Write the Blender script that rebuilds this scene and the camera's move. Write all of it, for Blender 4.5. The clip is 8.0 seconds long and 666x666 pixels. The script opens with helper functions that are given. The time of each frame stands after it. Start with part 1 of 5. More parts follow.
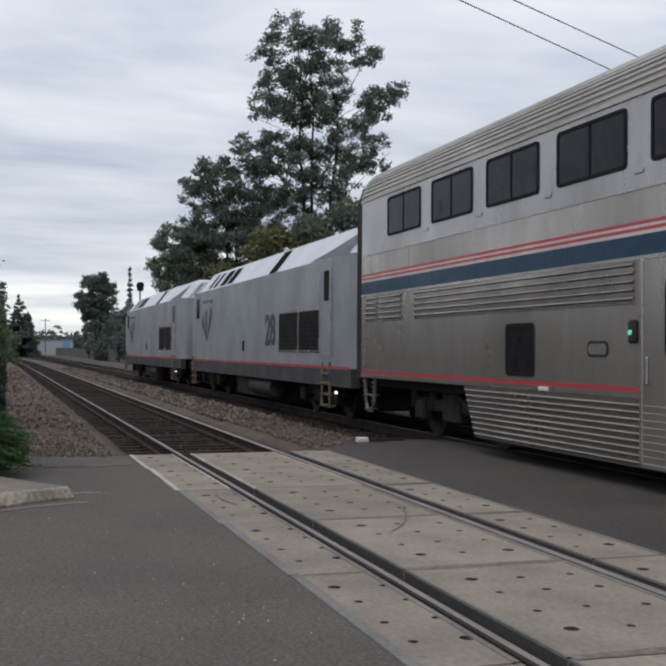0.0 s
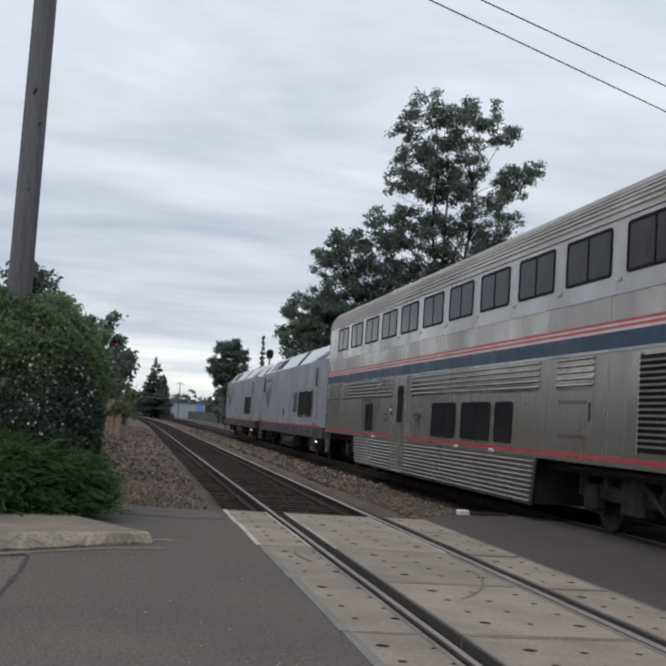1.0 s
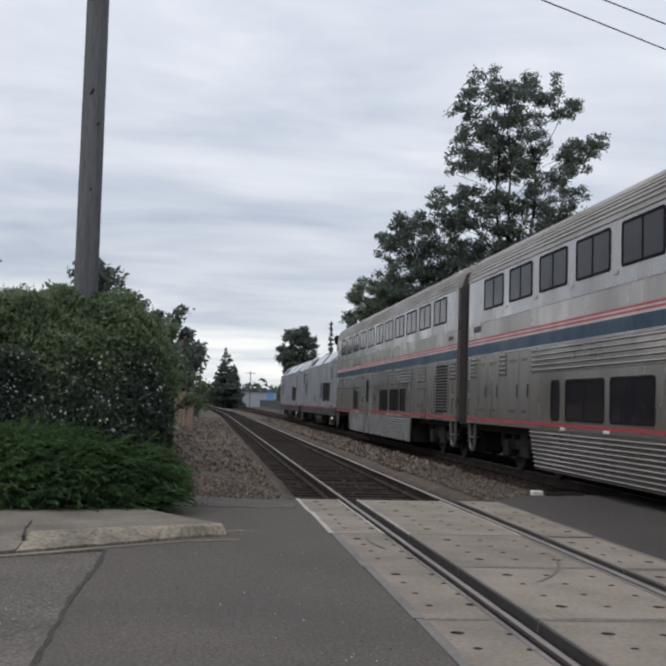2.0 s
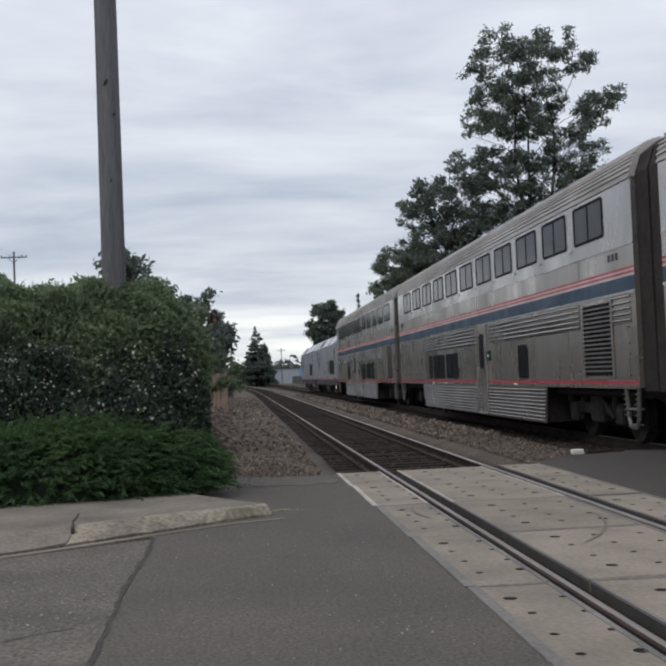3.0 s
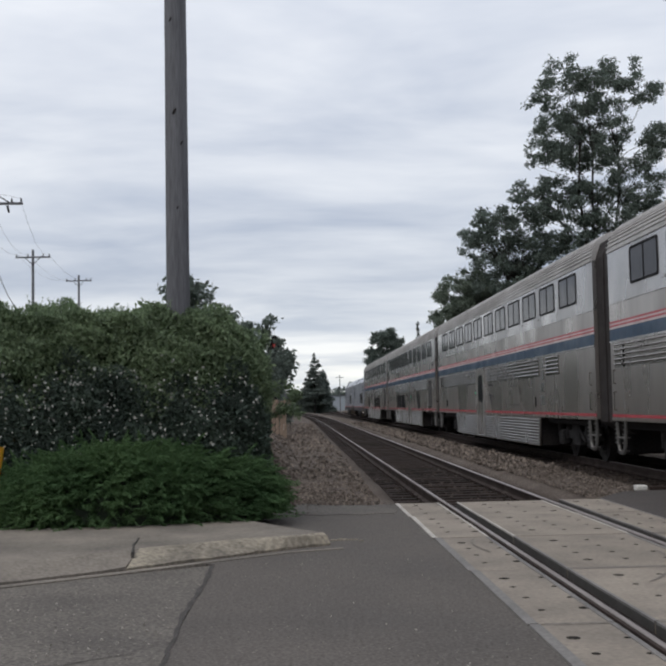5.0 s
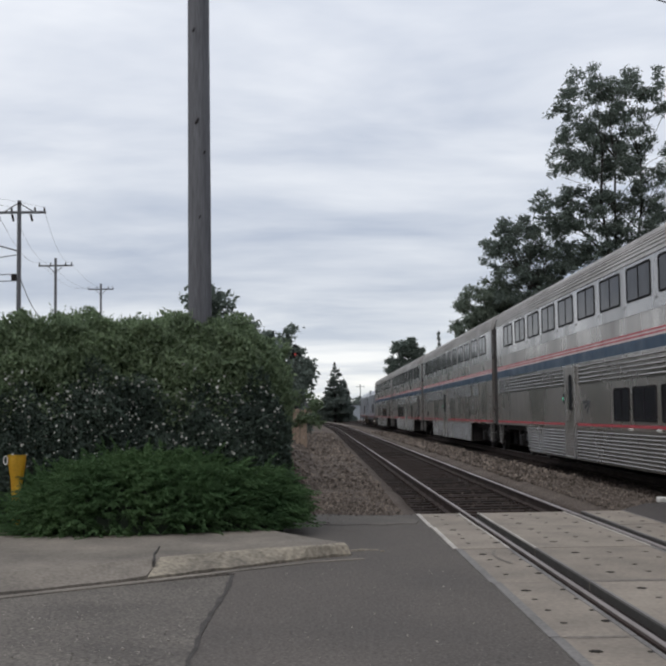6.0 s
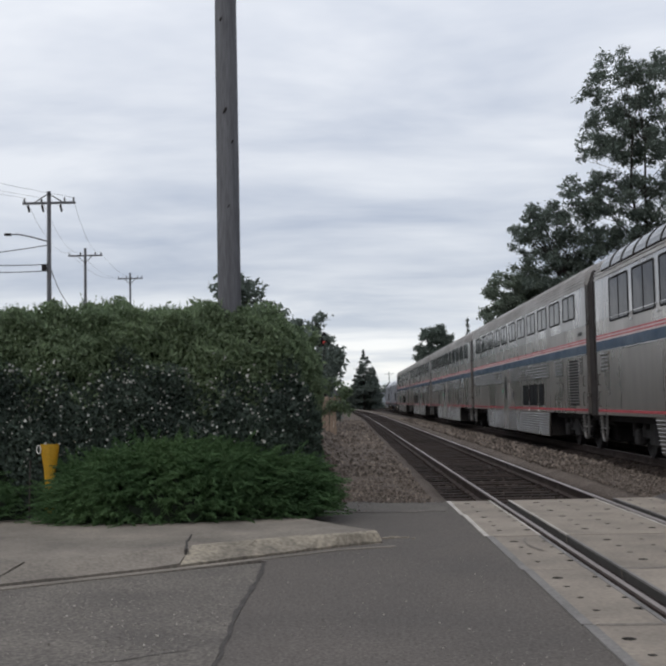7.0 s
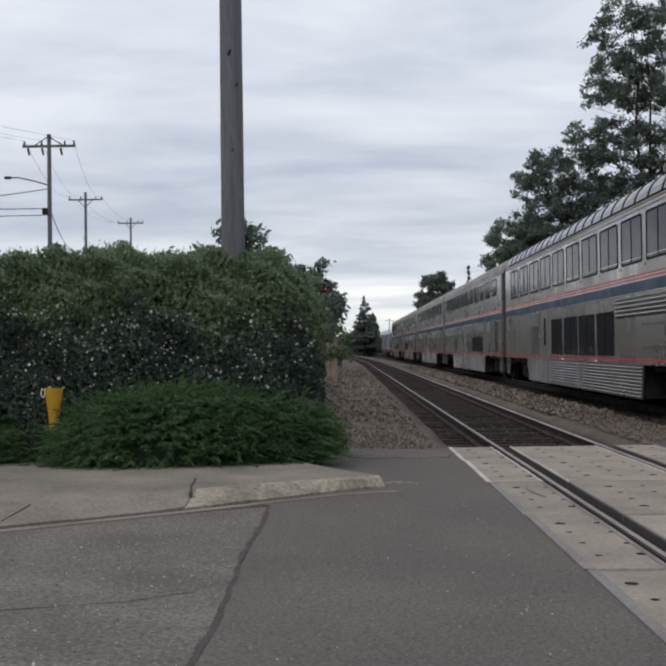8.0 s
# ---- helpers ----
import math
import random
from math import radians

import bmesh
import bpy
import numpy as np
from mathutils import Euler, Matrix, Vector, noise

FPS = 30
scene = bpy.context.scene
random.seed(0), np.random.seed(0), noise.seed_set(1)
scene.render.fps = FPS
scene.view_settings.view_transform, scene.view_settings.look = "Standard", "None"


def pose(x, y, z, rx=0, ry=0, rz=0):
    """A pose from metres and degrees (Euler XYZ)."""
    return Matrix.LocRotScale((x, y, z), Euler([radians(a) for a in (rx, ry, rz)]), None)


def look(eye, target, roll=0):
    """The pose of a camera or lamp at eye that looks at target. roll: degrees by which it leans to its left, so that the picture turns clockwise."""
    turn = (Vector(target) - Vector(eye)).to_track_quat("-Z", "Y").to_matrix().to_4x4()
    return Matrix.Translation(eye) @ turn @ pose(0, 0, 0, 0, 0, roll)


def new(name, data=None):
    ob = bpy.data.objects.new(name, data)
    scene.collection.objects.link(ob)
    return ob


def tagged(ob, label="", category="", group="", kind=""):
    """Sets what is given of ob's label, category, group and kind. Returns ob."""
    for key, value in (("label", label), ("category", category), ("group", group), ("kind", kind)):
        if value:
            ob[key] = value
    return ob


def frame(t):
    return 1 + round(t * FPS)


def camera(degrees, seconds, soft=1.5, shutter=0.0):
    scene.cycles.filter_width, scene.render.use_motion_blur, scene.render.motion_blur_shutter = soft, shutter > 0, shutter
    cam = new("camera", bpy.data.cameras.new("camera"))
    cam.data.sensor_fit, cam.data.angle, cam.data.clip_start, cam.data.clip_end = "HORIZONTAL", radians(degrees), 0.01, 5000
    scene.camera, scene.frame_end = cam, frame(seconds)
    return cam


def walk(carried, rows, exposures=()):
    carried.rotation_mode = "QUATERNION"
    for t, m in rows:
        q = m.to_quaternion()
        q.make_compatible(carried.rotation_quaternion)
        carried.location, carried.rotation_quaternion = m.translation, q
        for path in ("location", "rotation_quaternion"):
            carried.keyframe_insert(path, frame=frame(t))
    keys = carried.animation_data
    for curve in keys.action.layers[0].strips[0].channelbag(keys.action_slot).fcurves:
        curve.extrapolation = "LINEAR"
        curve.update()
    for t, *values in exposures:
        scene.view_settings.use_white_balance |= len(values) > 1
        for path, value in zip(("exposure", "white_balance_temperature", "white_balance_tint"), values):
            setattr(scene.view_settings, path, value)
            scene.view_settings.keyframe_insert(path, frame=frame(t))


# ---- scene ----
cam = camera(34.2, 8.0, soft=2.7)
PATH = [
    (0, (-3.271, -15.495, 1.505), (-2.675, -13.586, 1.536), 0.4),
    (0.5, (-3.05, -15.481, 1.429), (-2.576, -13.542, 1.555), 1.8),
    (1, (-2.808, -15.468, 1.337), (-2.456, -13.506, 1.5), 3.8),
    (1.5, (-2.757, -15.452, 1.348), (-2.486, -13.477, 1.504), 3.7),
    (3, (-2.795, -15.432, 1.394), (-2.617, -13.442, 1.472), -2.3),
    (3.5, (-2.802, -15.432, 1.395), (-2.658, -13.439, 1.481), -2.0),
    (4, (-2.809, -15.437, 1.399), (-2.681, -13.443, 1.491), -1.6),
    (4.5, (-2.819, -15.429, 1.407), (-2.72, -13.435, 1.519), -1.4),
    (6, (-2.836, -15.423, 1.422), (-2.803, -13.429, 1.571), -0.8),
    (6.5, (-2.838, -15.436, 1.424), (-2.826, -13.441, 1.57), -1.1),
    (7, (-2.846, -15.431, 1.428), (-2.866, -13.435, 1.555), -1.1),
    (7.5, (-2.854, -15.425, 1.429), (-2.866, -13.427, 1.51), -0.5),
    (8, (-2.89, -15.418, 1.425), (-2.912, -13.418, 1.453), -0.7),
]
walk(cam, [(t, look(eye, target, roll)) for t, eye, target, roll in PATH])


# ---- world, sun, exposure ----
def node(tree, kind, **values):
    n = tree.nodes.new(kind)
    for key, value in values.items():
        if key in n.inputs:
            n.inputs[key].default_value = value
    return n


def build_world():
    world = bpy.data.worlds.new("overcast")
    scene.world = world
    world.use_nodes = True
    tree = world.node_tree
    tree.nodes.clear()
    link = tree.links.new
    out = tree.nodes.new("ShaderNodeOutputWorld")
    sky = tree.nodes.new("ShaderNodeTexSky")
    sky.sky_type, sky.sun_disc = "NISHITA", False
    sky.sun_elevation, sky.sun_rotation = radians(52), radians(223)
    sky_bg = tree.nodes.new("ShaderNodeBackground")
    sky_bg.inputs["Strength"].default_value = 0.09
    link(sky.outputs[0], sky_bg.inputs["Color"])
    # layered cloud deck: the direction laid onto a high flat plane
    coord = tree.nodes.new("ShaderNodeTexCoord")
    split = tree.nodes.new("ShaderNodeSeparateXYZ")
    link(coord.outputs["Generated"], split.inputs[0])

    def maths(op, a, b):
        m = tree.nodes.new("ShaderNodeMath")
        m.operation = op
        for slot, value in ((0, a), (1, b)):
            if isinstance(value, (int, float)):
                m.inputs[slot].default_value = value
            else:
                link(value, m.inputs[slot])
        return m.outputs[0]

    up = maths("MAXIMUM", split.outputs[2], 0.0)
    height = maths("ADD", up, 0.10)
    plane = tree.nodes.new("ShaderNodeCombineXYZ")
    link(maths("DIVIDE", split.outputs[0], height), plane.inputs[0])
    link(maths("DIVIDE", split.outputs[1], height), plane.inputs[1])
    turn = tree.nodes.new("ShaderNodeMapping")
    turn.inputs["Rotation"].default_value = (0, 0, radians(12))
    turn.inputs["Scale"].default_value = (0.75, 1.1, 1.0)
    link(plane.outputs[0], turn.inputs[0])
    big = tree.nodes.new("ShaderNodeTexNoise")
    big.inputs["Scale"].default_value, big.inputs["Detail"].default_value = 1.15, 5.0
    big.inputs["Roughness"].default_value, big.inputs["Distortion"].default_value = 0.55, 0.25
    link(turn.outputs[0], big.inputs["Vector"])
    shade = tree.nodes.new("ShaderNodeValToRGB")
    shade.color_ramp.elements[0].position, shade.color_ramp.elements[0].color = 0.34, (0.54, 0.597, 0.706, 1)
    shade.color_ramp.elements[1].position, shade.color_ramp.elements[1].color = 0.64, (0.857, 0.888, 0.94, 1)
    link(big.outputs[0], shade.inputs[0])
    # the deck is brighter overhead and a little warm and bright low down
    glow = tree.nodes.new("ShaderNodeValToRGB")
    ramp = glow.color_ramp
    ramp.elements[0].position, ramp.elements[0].color = 0.0, (1.24, 1.19, 1.06, 1)
    ramp.elements[1].position, ramp.elements[1].color = 1.0, (1.35, 1.35, 1.35, 1)
    for pos, color in ((0.055, (1.10, 1.08, 1.03, 1)), (0.115, (0.80, 0.815, 0.84, 1)), (0.19, (0.92, 0.925, 0.935, 1)), (0.32, (0.99, 0.99, 1.0, 1))):
        ramp.elements.new(pos).color = color
    link(up, glow.inputs[0])
    mix = tree.nodes.new("ShaderNodeMix")
    mix.data_type, mix.blend_type = "RGBA", "MULTIPLY"
    mix.inputs[0].default_value = 1.0
    link(shade.outputs[0], mix.inputs[6])
    link(glow.outputs[0], mix.inputs[7])
    cloud_bg = tree.nodes.new("ShaderNodeBackground")
    cloud_bg.inputs["Strength"].default_value = 1.06
    link(mix.outputs[2], cloud_bg.inputs["Color"])
    both = tree.nodes.new("ShaderNodeMixShader")
    both.inputs[0].default_value = 0.93
    link(sky_bg.outputs[0], both.inputs[1])
    link(cloud_bg.outputs[0], both.inputs[2])
    link(both.outputs[0], out.inputs[0])


build_world()
sun = new("sun", bpy.data.lights.new("sun", "SUN"))
sun.data.energy, sun.data.angle, sun.data.color = 1.0, radians(30), (1.0, 0.96, 0.9)
sun.matrix_world = look((-24, -26, 46), (0, 0, 0))
scene.view_settings.exposure = 0.0


# ---- materials ----
def material(name, color, rough=0.7, metal=0.0, vary=0.25, scale=3.0, fine=40.0, bump=0.0, tint=None, island=0.0, rand=0.0, stretch=(1, 1, 1), spec=0.5, leafy=0.0, speck=None, wave=0.0):
    """A surface with blotches and grain: tint is the colour of the blotches, vary how dark the grain goes."""
    m = bpy.data.materials.new(name)
    m.use_nodes = True
    tree = m.node_tree
    link = tree.links.new
    bsdf = tree.nodes["Principled BSDF"]
    bsdf.inputs["Metallic"].default_value = metal
    bsdf.inputs["Specular IOR Level"].default_value = spec
    coord = tree.nodes.new("ShaderNodeTexCoord")
    place = tree.nodes.new("ShaderNodeMapping")
    place.inputs["Scale"].default_value = stretch
    link(coord.outputs["Object"], place.inputs[0])

    def noise_of(size, detail):
        n = tree.nodes.new("ShaderNodeTexNoise")
        n.inputs["Scale"].default_value, n.inputs["Detail"].default_value = size, detail
        link(place.outputs[0], n.inputs["Vector"])
        return n.outputs[0]

    def mixed(kind, factor, a, b):
        n = tree.nodes.new("ShaderNodeMix")
        n.data_type, n.blend_type = "RGBA", kind
        for slot, value in ((0, factor), (6, a), (7, b)):
            if isinstance(value, (int, float)):
                n.inputs[slot].default_value = value
            elif isinstance(value, tuple):
                n.inputs[slot].default_value = (*value, 1)
            else:
                link(value, n.inputs[slot])
        return n.outputs[2]

    def ranged(value, low, high):
        n = tree.nodes.new("ShaderNodeMapRange")
        n.inputs[1].default_value, n.inputs[2].default_value = 0.3, 0.7
        n.inputs[3].default_value, n.inputs[4].default_value = low, high
        link(value, n.inputs[0])
        return n.outputs[0]

    blotch, grain = noise_of(scale, 6.0), noise_of(fine, 4.0)
    tint = tint or tuple(c * (1 - 0.6 * vary) for c in color)
    col = mixed("MIX", ranged(blotch, 0.0, 1.0), tuple(color), tuple(tint))
    gray = tree.nodes.new("ShaderNodeCombineColor")
    dark = ranged(grain, 1 - vary, 1 + 0.5 * vary)
    for slot in range(3):
        link(dark, gray.inputs[slot])
    col = mixed("MULTIPLY", 1.0, col, gray.outputs[0])
    for amount, source in ((island, "Random Per Island"), (rand, "Random")):
        if amount:
            info = tree.nodes.new("ShaderNodeNewGeometry" if source == "Random Per Island" else "ShaderNodeObjectInfo")
            n = tree.nodes.new("ShaderNodeMapRange")
            n.inputs[3].default_value, n.inputs[4].default_value = 1 - amount, 1 + amount
            link(info.outputs[source], n.inputs[0])
            g = tree.nodes.new("ShaderNodeCombineColor")
            for slot in range(3):
                link(n.outputs[0], g.inputs[slot])
            col = mixed("MULTIPLY", 1.0, col, g.outputs[0])
    if speck:
        cells = tree.nodes.new("ShaderNodeTexVoronoi")
        cells.inputs["Scale"].default_value = speck[0]
        link(place.outputs[0], cells.inputs["Vector"])
        pick = tree.nodes.new("ShaderNodeMapRange")
        pick.inputs[1].default_value, pick.inputs[2].default_value = 0.22, 0.10
        link(cells.outputs["Distance"], pick.inputs[0])
        tone = tree.nodes.new("ShaderNodeMath")
        tone.operation = "MULTIPLY"
        link(pick.outputs[0], tone.inputs[0])
        link(ranged(noise_of(speck[0] * 0.31, 2.0), 0.0, 0.9), tone.inputs[1])
        col = mixed("MIX", tone.outputs[0], col, tuple(speck[1]))
    link(col, bsdf.inputs["Base Color"])
    if leafy:
        thin = tree.nodes.new("ShaderNodeBsdfTranslucent")
        link(col, thin.inputs["Color"])
        both = tree.nodes.new("ShaderNodeMixShader")
        both.inputs[0].default_value = leafy
        link(bsdf.outputs[0], both.inputs[1])
        link(thin.outputs[0], both.inputs[2])
        link(both.outputs[0], tree.nodes["Material Output"].inputs[0])
    link(ranged(blotch, max(0.03, rough - 0.12), min(1.0, rough + 0.1)), bsdf.inputs["Roughness"])
    if bump:
        b = tree.nodes.new("ShaderNodeBump")
        b.inputs["Strength"].default_value, b.inputs["Distance"].default_value = 0.6, bump
        link(grain, b.inputs["Height"])
        link(b.outputs[0], bsdf.inputs["Normal"])
    if wave:
        # thin sheet metal is never quite flat: its reflections waver
        b = tree.nodes.new("ShaderNodeBump")
        b.inputs["Strength"].default_value, b.inputs["Distance"].default_value = 1.0, wave
        link(noise_of(scale * 1.7, 1.0), b.inputs["Height"])
        link(b.outputs[0], bsdf.inputs["Normal"])
    return m


def glowing(name, color, strength):
    m = material(name, color)
    bsdf = m.node_tree.nodes["Principled BSDF"]
    bsdf.inputs["Emission Color"].default_value = (*color, 1)
    bsdf.inputs["Emission Strength"].default_value = strength
    return m


ASPHALT = material("asphalt", (0.084, 0.074, 0.067), 0.93, vary=0.42, scale=0.7, fine=45, bump=0.003, tint=(0.122, 0.107, 0.096), spec=0.2, speck=(24, (0.20, 0.178, 0.160)))
ASPHALT_OLD = material("worn_asphalt", (0.098, 0.087, 0.078), 0.94, vary=0.5, scale=1.3, fine=36, bump=0.004, tint=(0.156, 0.139, 0.122), spec=0.2, speck=(19, (0.30, 0.27, 0.24)))
SEAL = material("tar_seal", (0.073, 0.066, 0.061), 0.92, vary=0.4, scale=5, fine=60, spec=0.2)
CONCRETE = material("panel_concrete", (0.290, 0.248, 0.202), 0.9, vary=0.2, scale=1.4, fine=26, bump=0.001, tint=(0.188, 0.162, 0.138), rand=0.10, spec=0.25)
WALKWAY = material("walkway_concrete", (0.225, 0.196, 0.164), 0.92, vary=0.28, scale=1.3, fine=30, bump=0.003, tint=(0.132, 0.117, 0.101), spec=0.25)
CURB_C = material("kerb_concrete", (0.320, 0.278, 0.215), 0.92, vary=0.4, scale=1.7, fine=22, bump=0.006, tint=(0.150, 0.132, 0.110), spec=0.25)
EDGE = material("galvanised_edge", (0.215, 0.200, 0.188), 0.8, vary=0.25, scale=1.2, fine=30, tint=(0.14, 0.132, 0.126), spec=0.2)
EDGE_PALE = material("bright_edge_angle", (0.50, 0.46, 0.41), 0.75, vary=0.25, scale=1.5, fine=30, tint=(0.36, 0.33, 0.30), spec=0.3)
# darker copy of the asphalt: the shade beside the train put into colour
SHADED_ASPHALT = material("shaded_asphalt", (0.056, 0.049, 0.046), 0.93, vary=0.35, scale=0.8, fine=40, bump=0.003, tint=(0.080, 0.070, 0.065), spec=0.2, speck=(24, (0.13, 0.116, 0.107)))
# near-black paving: the shade beneath the train painted in
SHADED_PAVING = material("shaded_paving", (0.026, 0.023, 0.023), 0.9, vary=0.4, scale=1.2, fine=24, tint=(0.040, 0.035, 0.033), spec=0.15)
# dark colour for the shade inside sockets and along the flangeways
RECESS_SHADE = material("recess_shade", (0.05, 0.045, 0.04), 0.9)
RAIL = material("rusty_rail", (0.045, 0.031, 0.026), 0.85, vary=0.3, scale=3, fine=40, tint=(0.033, 0.024, 0.021), spec=0.15)
SHINE = material("rail_head", (0.300, 0.265, 0.250), 0.5, metal=0.3, vary=0.25, scale=4, fine=20, stretch=(1, 0.1, 1), tint=(0.200, 0.172, 0.160), spec=0.3)
RUBBER = material("flangeway_rubber", (0.036, 0.027, 0.025), 0.92, vary=0.35, scale=3, fine=30, tint=(0.024, 0.019, 0.018), spec=0.1)
TIE = material("creosoted_tie", (0.026, 0.020, 0.018), 0.95, vary=0.45, scale=4, fine=30, tint=(0.036, 0.027, 0.023), rand=0.35, stretch=(0.3, 2, 2), bump=0.006, spec=0.1)
BALLAST = material("ballast_bed", (0.040, 0.031, 0.027), 0.97, vary=0.5, scale=2, fine=24, bump=0.03, tint=(0.029, 0.023, 0.020), spec=0.1)
GRAVEL = material("gravel_bed", (0.130, 0.104, 0.086), 0.97, vary=0.55, scale=1.2, fine=26, bump=0.03, tint=(0.088, 0.070, 0.059), spec=0.15)
STONE = material("crushed_stone", (0.165, 0.135, 0.113), 0.92, vary=0.25, scale=9, fine=60, island=0.65, tint=(0.100, 0.081, 0.068), spec=0.2)
STONE_DARK = material("oily_stone", (0.055, 0.043, 0.036), 0.95, vary=0.25, scale=9, fine=60, island=0.5, spec=0.15)
SOIL = material("far_ground", (0.12, 0.105, 0.08), 0.95, vary=0.3, scale=0.2, fine=3, tint=(0.10, 0.11, 0.065))
# two leaf tones: the hedge's shaded face and brighter top put into colour
LEAF = material("shaded_hedge_leaf", (0.074, 0.102, 0.076), 0.60, vary=0.25, scale=1.2, fine=25, island=0.5, tint=(0.050, 0.070, 0.057), spec=0.35, leafy=0.3)
LEAF_TOP = material("light_hedge_leaf", (0.182, 0.240, 0.132), 0.62, vary=0.25, scale=1.2, fine=25, island=0.35, tint=(0.128, 0.177, 0.100), spec=0.35, leafy=0.45)
PALE_SPECK = material("pale_hedge_speck", (0.46, 0.46, 0.42), 0.7, vary=0.2, scale=9, fine=60, island=0.45, spec=0.2, leafy=0.3)
JUNIPER = material("juniper_needle", (0.125, 0.205, 0.090), 0.8, vary=0.25, scale=1.1, fine=16, island=0.40, tint=(0.070, 0.128, 0.058), spec=0.1, leafy=0.4)
# near-black: the shade deep inside hedge and bushes put into a colour
SHADE_CORE = material("inner_shade", (0.018, 0.028, 0.013), 0.9, vary=0.3)
# lighter and greyer than real leaves: distance haze put into the colour
TREE_LEAF = material("hazy_tree_leaf", (0.160, 0.190, 0.162), 0.75, vary=0.2, scale=0.5, fine=4, island=0.4, tint=(0.122, 0.150, 0.128), spec=0.2, leafy=0.5)
LIGHT_LEAF = material("pale_tree_leaf", (0.185, 0.220, 0.170), 0.7, vary=0.2, scale=0.5, fine=4, island=0.4, tint=(0.140, 0.168, 0.132), spec=0.2, leafy=0.5)
TREE_LEAF_WARM = material("yellowing_leaf", (0.150, 0.155, 0.075), 0.75, vary=0.2, scale=0.5, fine=4, island=0.4, spec=0.2, leafy=0.4)
# needles raised to a pale grey green that holds the far haze
CONIFER_LEAF = material("hazy_conifer_needle", (0.135, 0.160, 0.142), 0.8, vary=0.2, scale=0.5, fine=4, island=0.35, spec=0.15, leafy=0.45)
BARK = material("bark", (0.060, 0.052, 0.047), 0.9, vary=0.4, scale=2, fine=12, bump=0.02, stretch=(3, 3, 0.5), spec=0.15)
POLE = material("weathered_pole", (0.150, 0.149, 0.160), 0.88, vary=0.34, scale=1.5, fine=14, bump=0.006, stretch=(8, 8, 0.35), tint=(0.102, 0.101, 0.110), spec=0.2)
WIRE = material("wire", (0.05, 0.05, 0.055), 0.6)
YELLOW = material("yellow_plastic", (0.72, 0.42, 0.03), 0.5, vary=0.12, scale=6)
PALE = material("pale_paint", (0.62, 0.60, 0.56), 0.7, vary=0.15)
STEEL = material("stainless_steel", (0.425, 0.390, 0.360), 0.30, metal=0.80, vary=0.06, scale=0.75, fine=5, tint=(0.295, 0.268, 0.246), stretch=(1, 1, 0.30), spec=0.3, wave=0.020)
STEEL_RIB = material("ribbed_stainless", (0.340, 0.308, 0.278), 0.20, metal=0.88, vary=0.15, scale=1.2, fine=10, tint=(0.225, 0.203, 0.184), stretch=(1, 0.3, 1), spec=0.3)
# road dirt plus the reflection of brown gravel, both put into the colour
SKIRT_STEEL = material("soiled_shaded_stainless", (0.255, 0.228, 0.204), 0.36, metal=0.8, vary=0.12, scale=0.8, fine=6, tint=(0.165, 0.146, 0.130), stretch=(1, 1, 0.4), spec=0.25, wave=0.012)
UPPER = material("upper_steel", (0.425, 0.408, 0.398), 0.27, metal=0.82, vary=0.06, scale=0.6, fine=5, tint=(0.315, 0.302, 0.294), stretch=(1, 1, 0.4), spec=0.3, wave=0.018)
ROOF = material("roof_steel", (0.50, 0.475, 0.455), 0.5, metal=0.4, vary=0.16, scale=1.5, fine=16, tint=(0.35, 0.33, 0.31), stretch=(1, 0.3, 1), spec=0.3)
RED = material("red_stripe_paint", (0.42, 0.040, 0.055), 0.45, vary=0.18, scale=2, fine=16, tint=(0.33, 0.045, 0.055), spec=0.4)
WHITE = material("white_stripe_paint", (0.60, 0.53, 0.51), 0.6, vary=0.12, scale=2, fine=16, tint=(0.48, 0.40, 0.385), spec=0.25)
BLUE = material("blue_stripe_paint", (0.014, 0.040, 0.080), 0.4, vary=0.2, scale=1.3, fine=8, tint=(0.024, 0.052, 0.090), spec=0.15, wave=0.010)
GLASS = material("dark_window_glass", (0.024, 0.023, 0.028), 0.10, vary=0.3, scale=1.3, fine=6, tint=(0.016, 0.015, 0.019), spec=0.5, wave=0.006)
ROOF_GLASS = material("tinted_roof_glass", (0.045, 0.045, 0.050), 0.12, vary=0.2, scale=2, spec=0.8)
GLASS.node_tree.nodes["Principled BSDF"].inputs["IOR"].default_value = 1.20
GASKET = material("black_gasket", (0.016, 0.015, 0.016), 0.9, spec=0.12)
DARK = material("grimy_underframe", (0.020, 0.018, 0.018), 0.88, vary=0.4, scale=3, fine=20, tint=(0.030, 0.026, 0.025), spec=0.15)
GRIME = material("dusty_truck", (0.046, 0.041, 0.039), 0.85, vary=0.5, scale=4, fine=20, tint=(0.024, 0.021, 0.020), spec=0.25)
DIAPHRAGM = material("diaphragm_rubber", (0.034, 0.028, 0.026), 0.85, vary=0.35, scale=2, fine=14, spec=0.2)
LOUVRE = material("louvre_blade", (0.20, 0.188, 0.178), 0.6, metal=0.4, vary=0.25, spec=0.3)
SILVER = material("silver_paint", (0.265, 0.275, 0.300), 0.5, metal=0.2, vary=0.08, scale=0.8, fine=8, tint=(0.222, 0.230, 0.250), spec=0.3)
# paler than SILVER: the sky's reflection on the slope is in the colour
CANT = material("sky_bright_roof_paint", (0.50, 0.52, 0.56), 0.38, metal=0.1, vary=0.06, scale=0.7, fine=6, spec=0.35)
LOGO = material("dark_emblem_paint", (0.038, 0.038, 0.044), 0.55, vary=0.25)
SKIRT_GREY = material("dark_grey_skirt_paint", (0.055, 0.055, 0.060), 0.6, vary=0.25, scale=1.5, fine=14, spec=0.25)
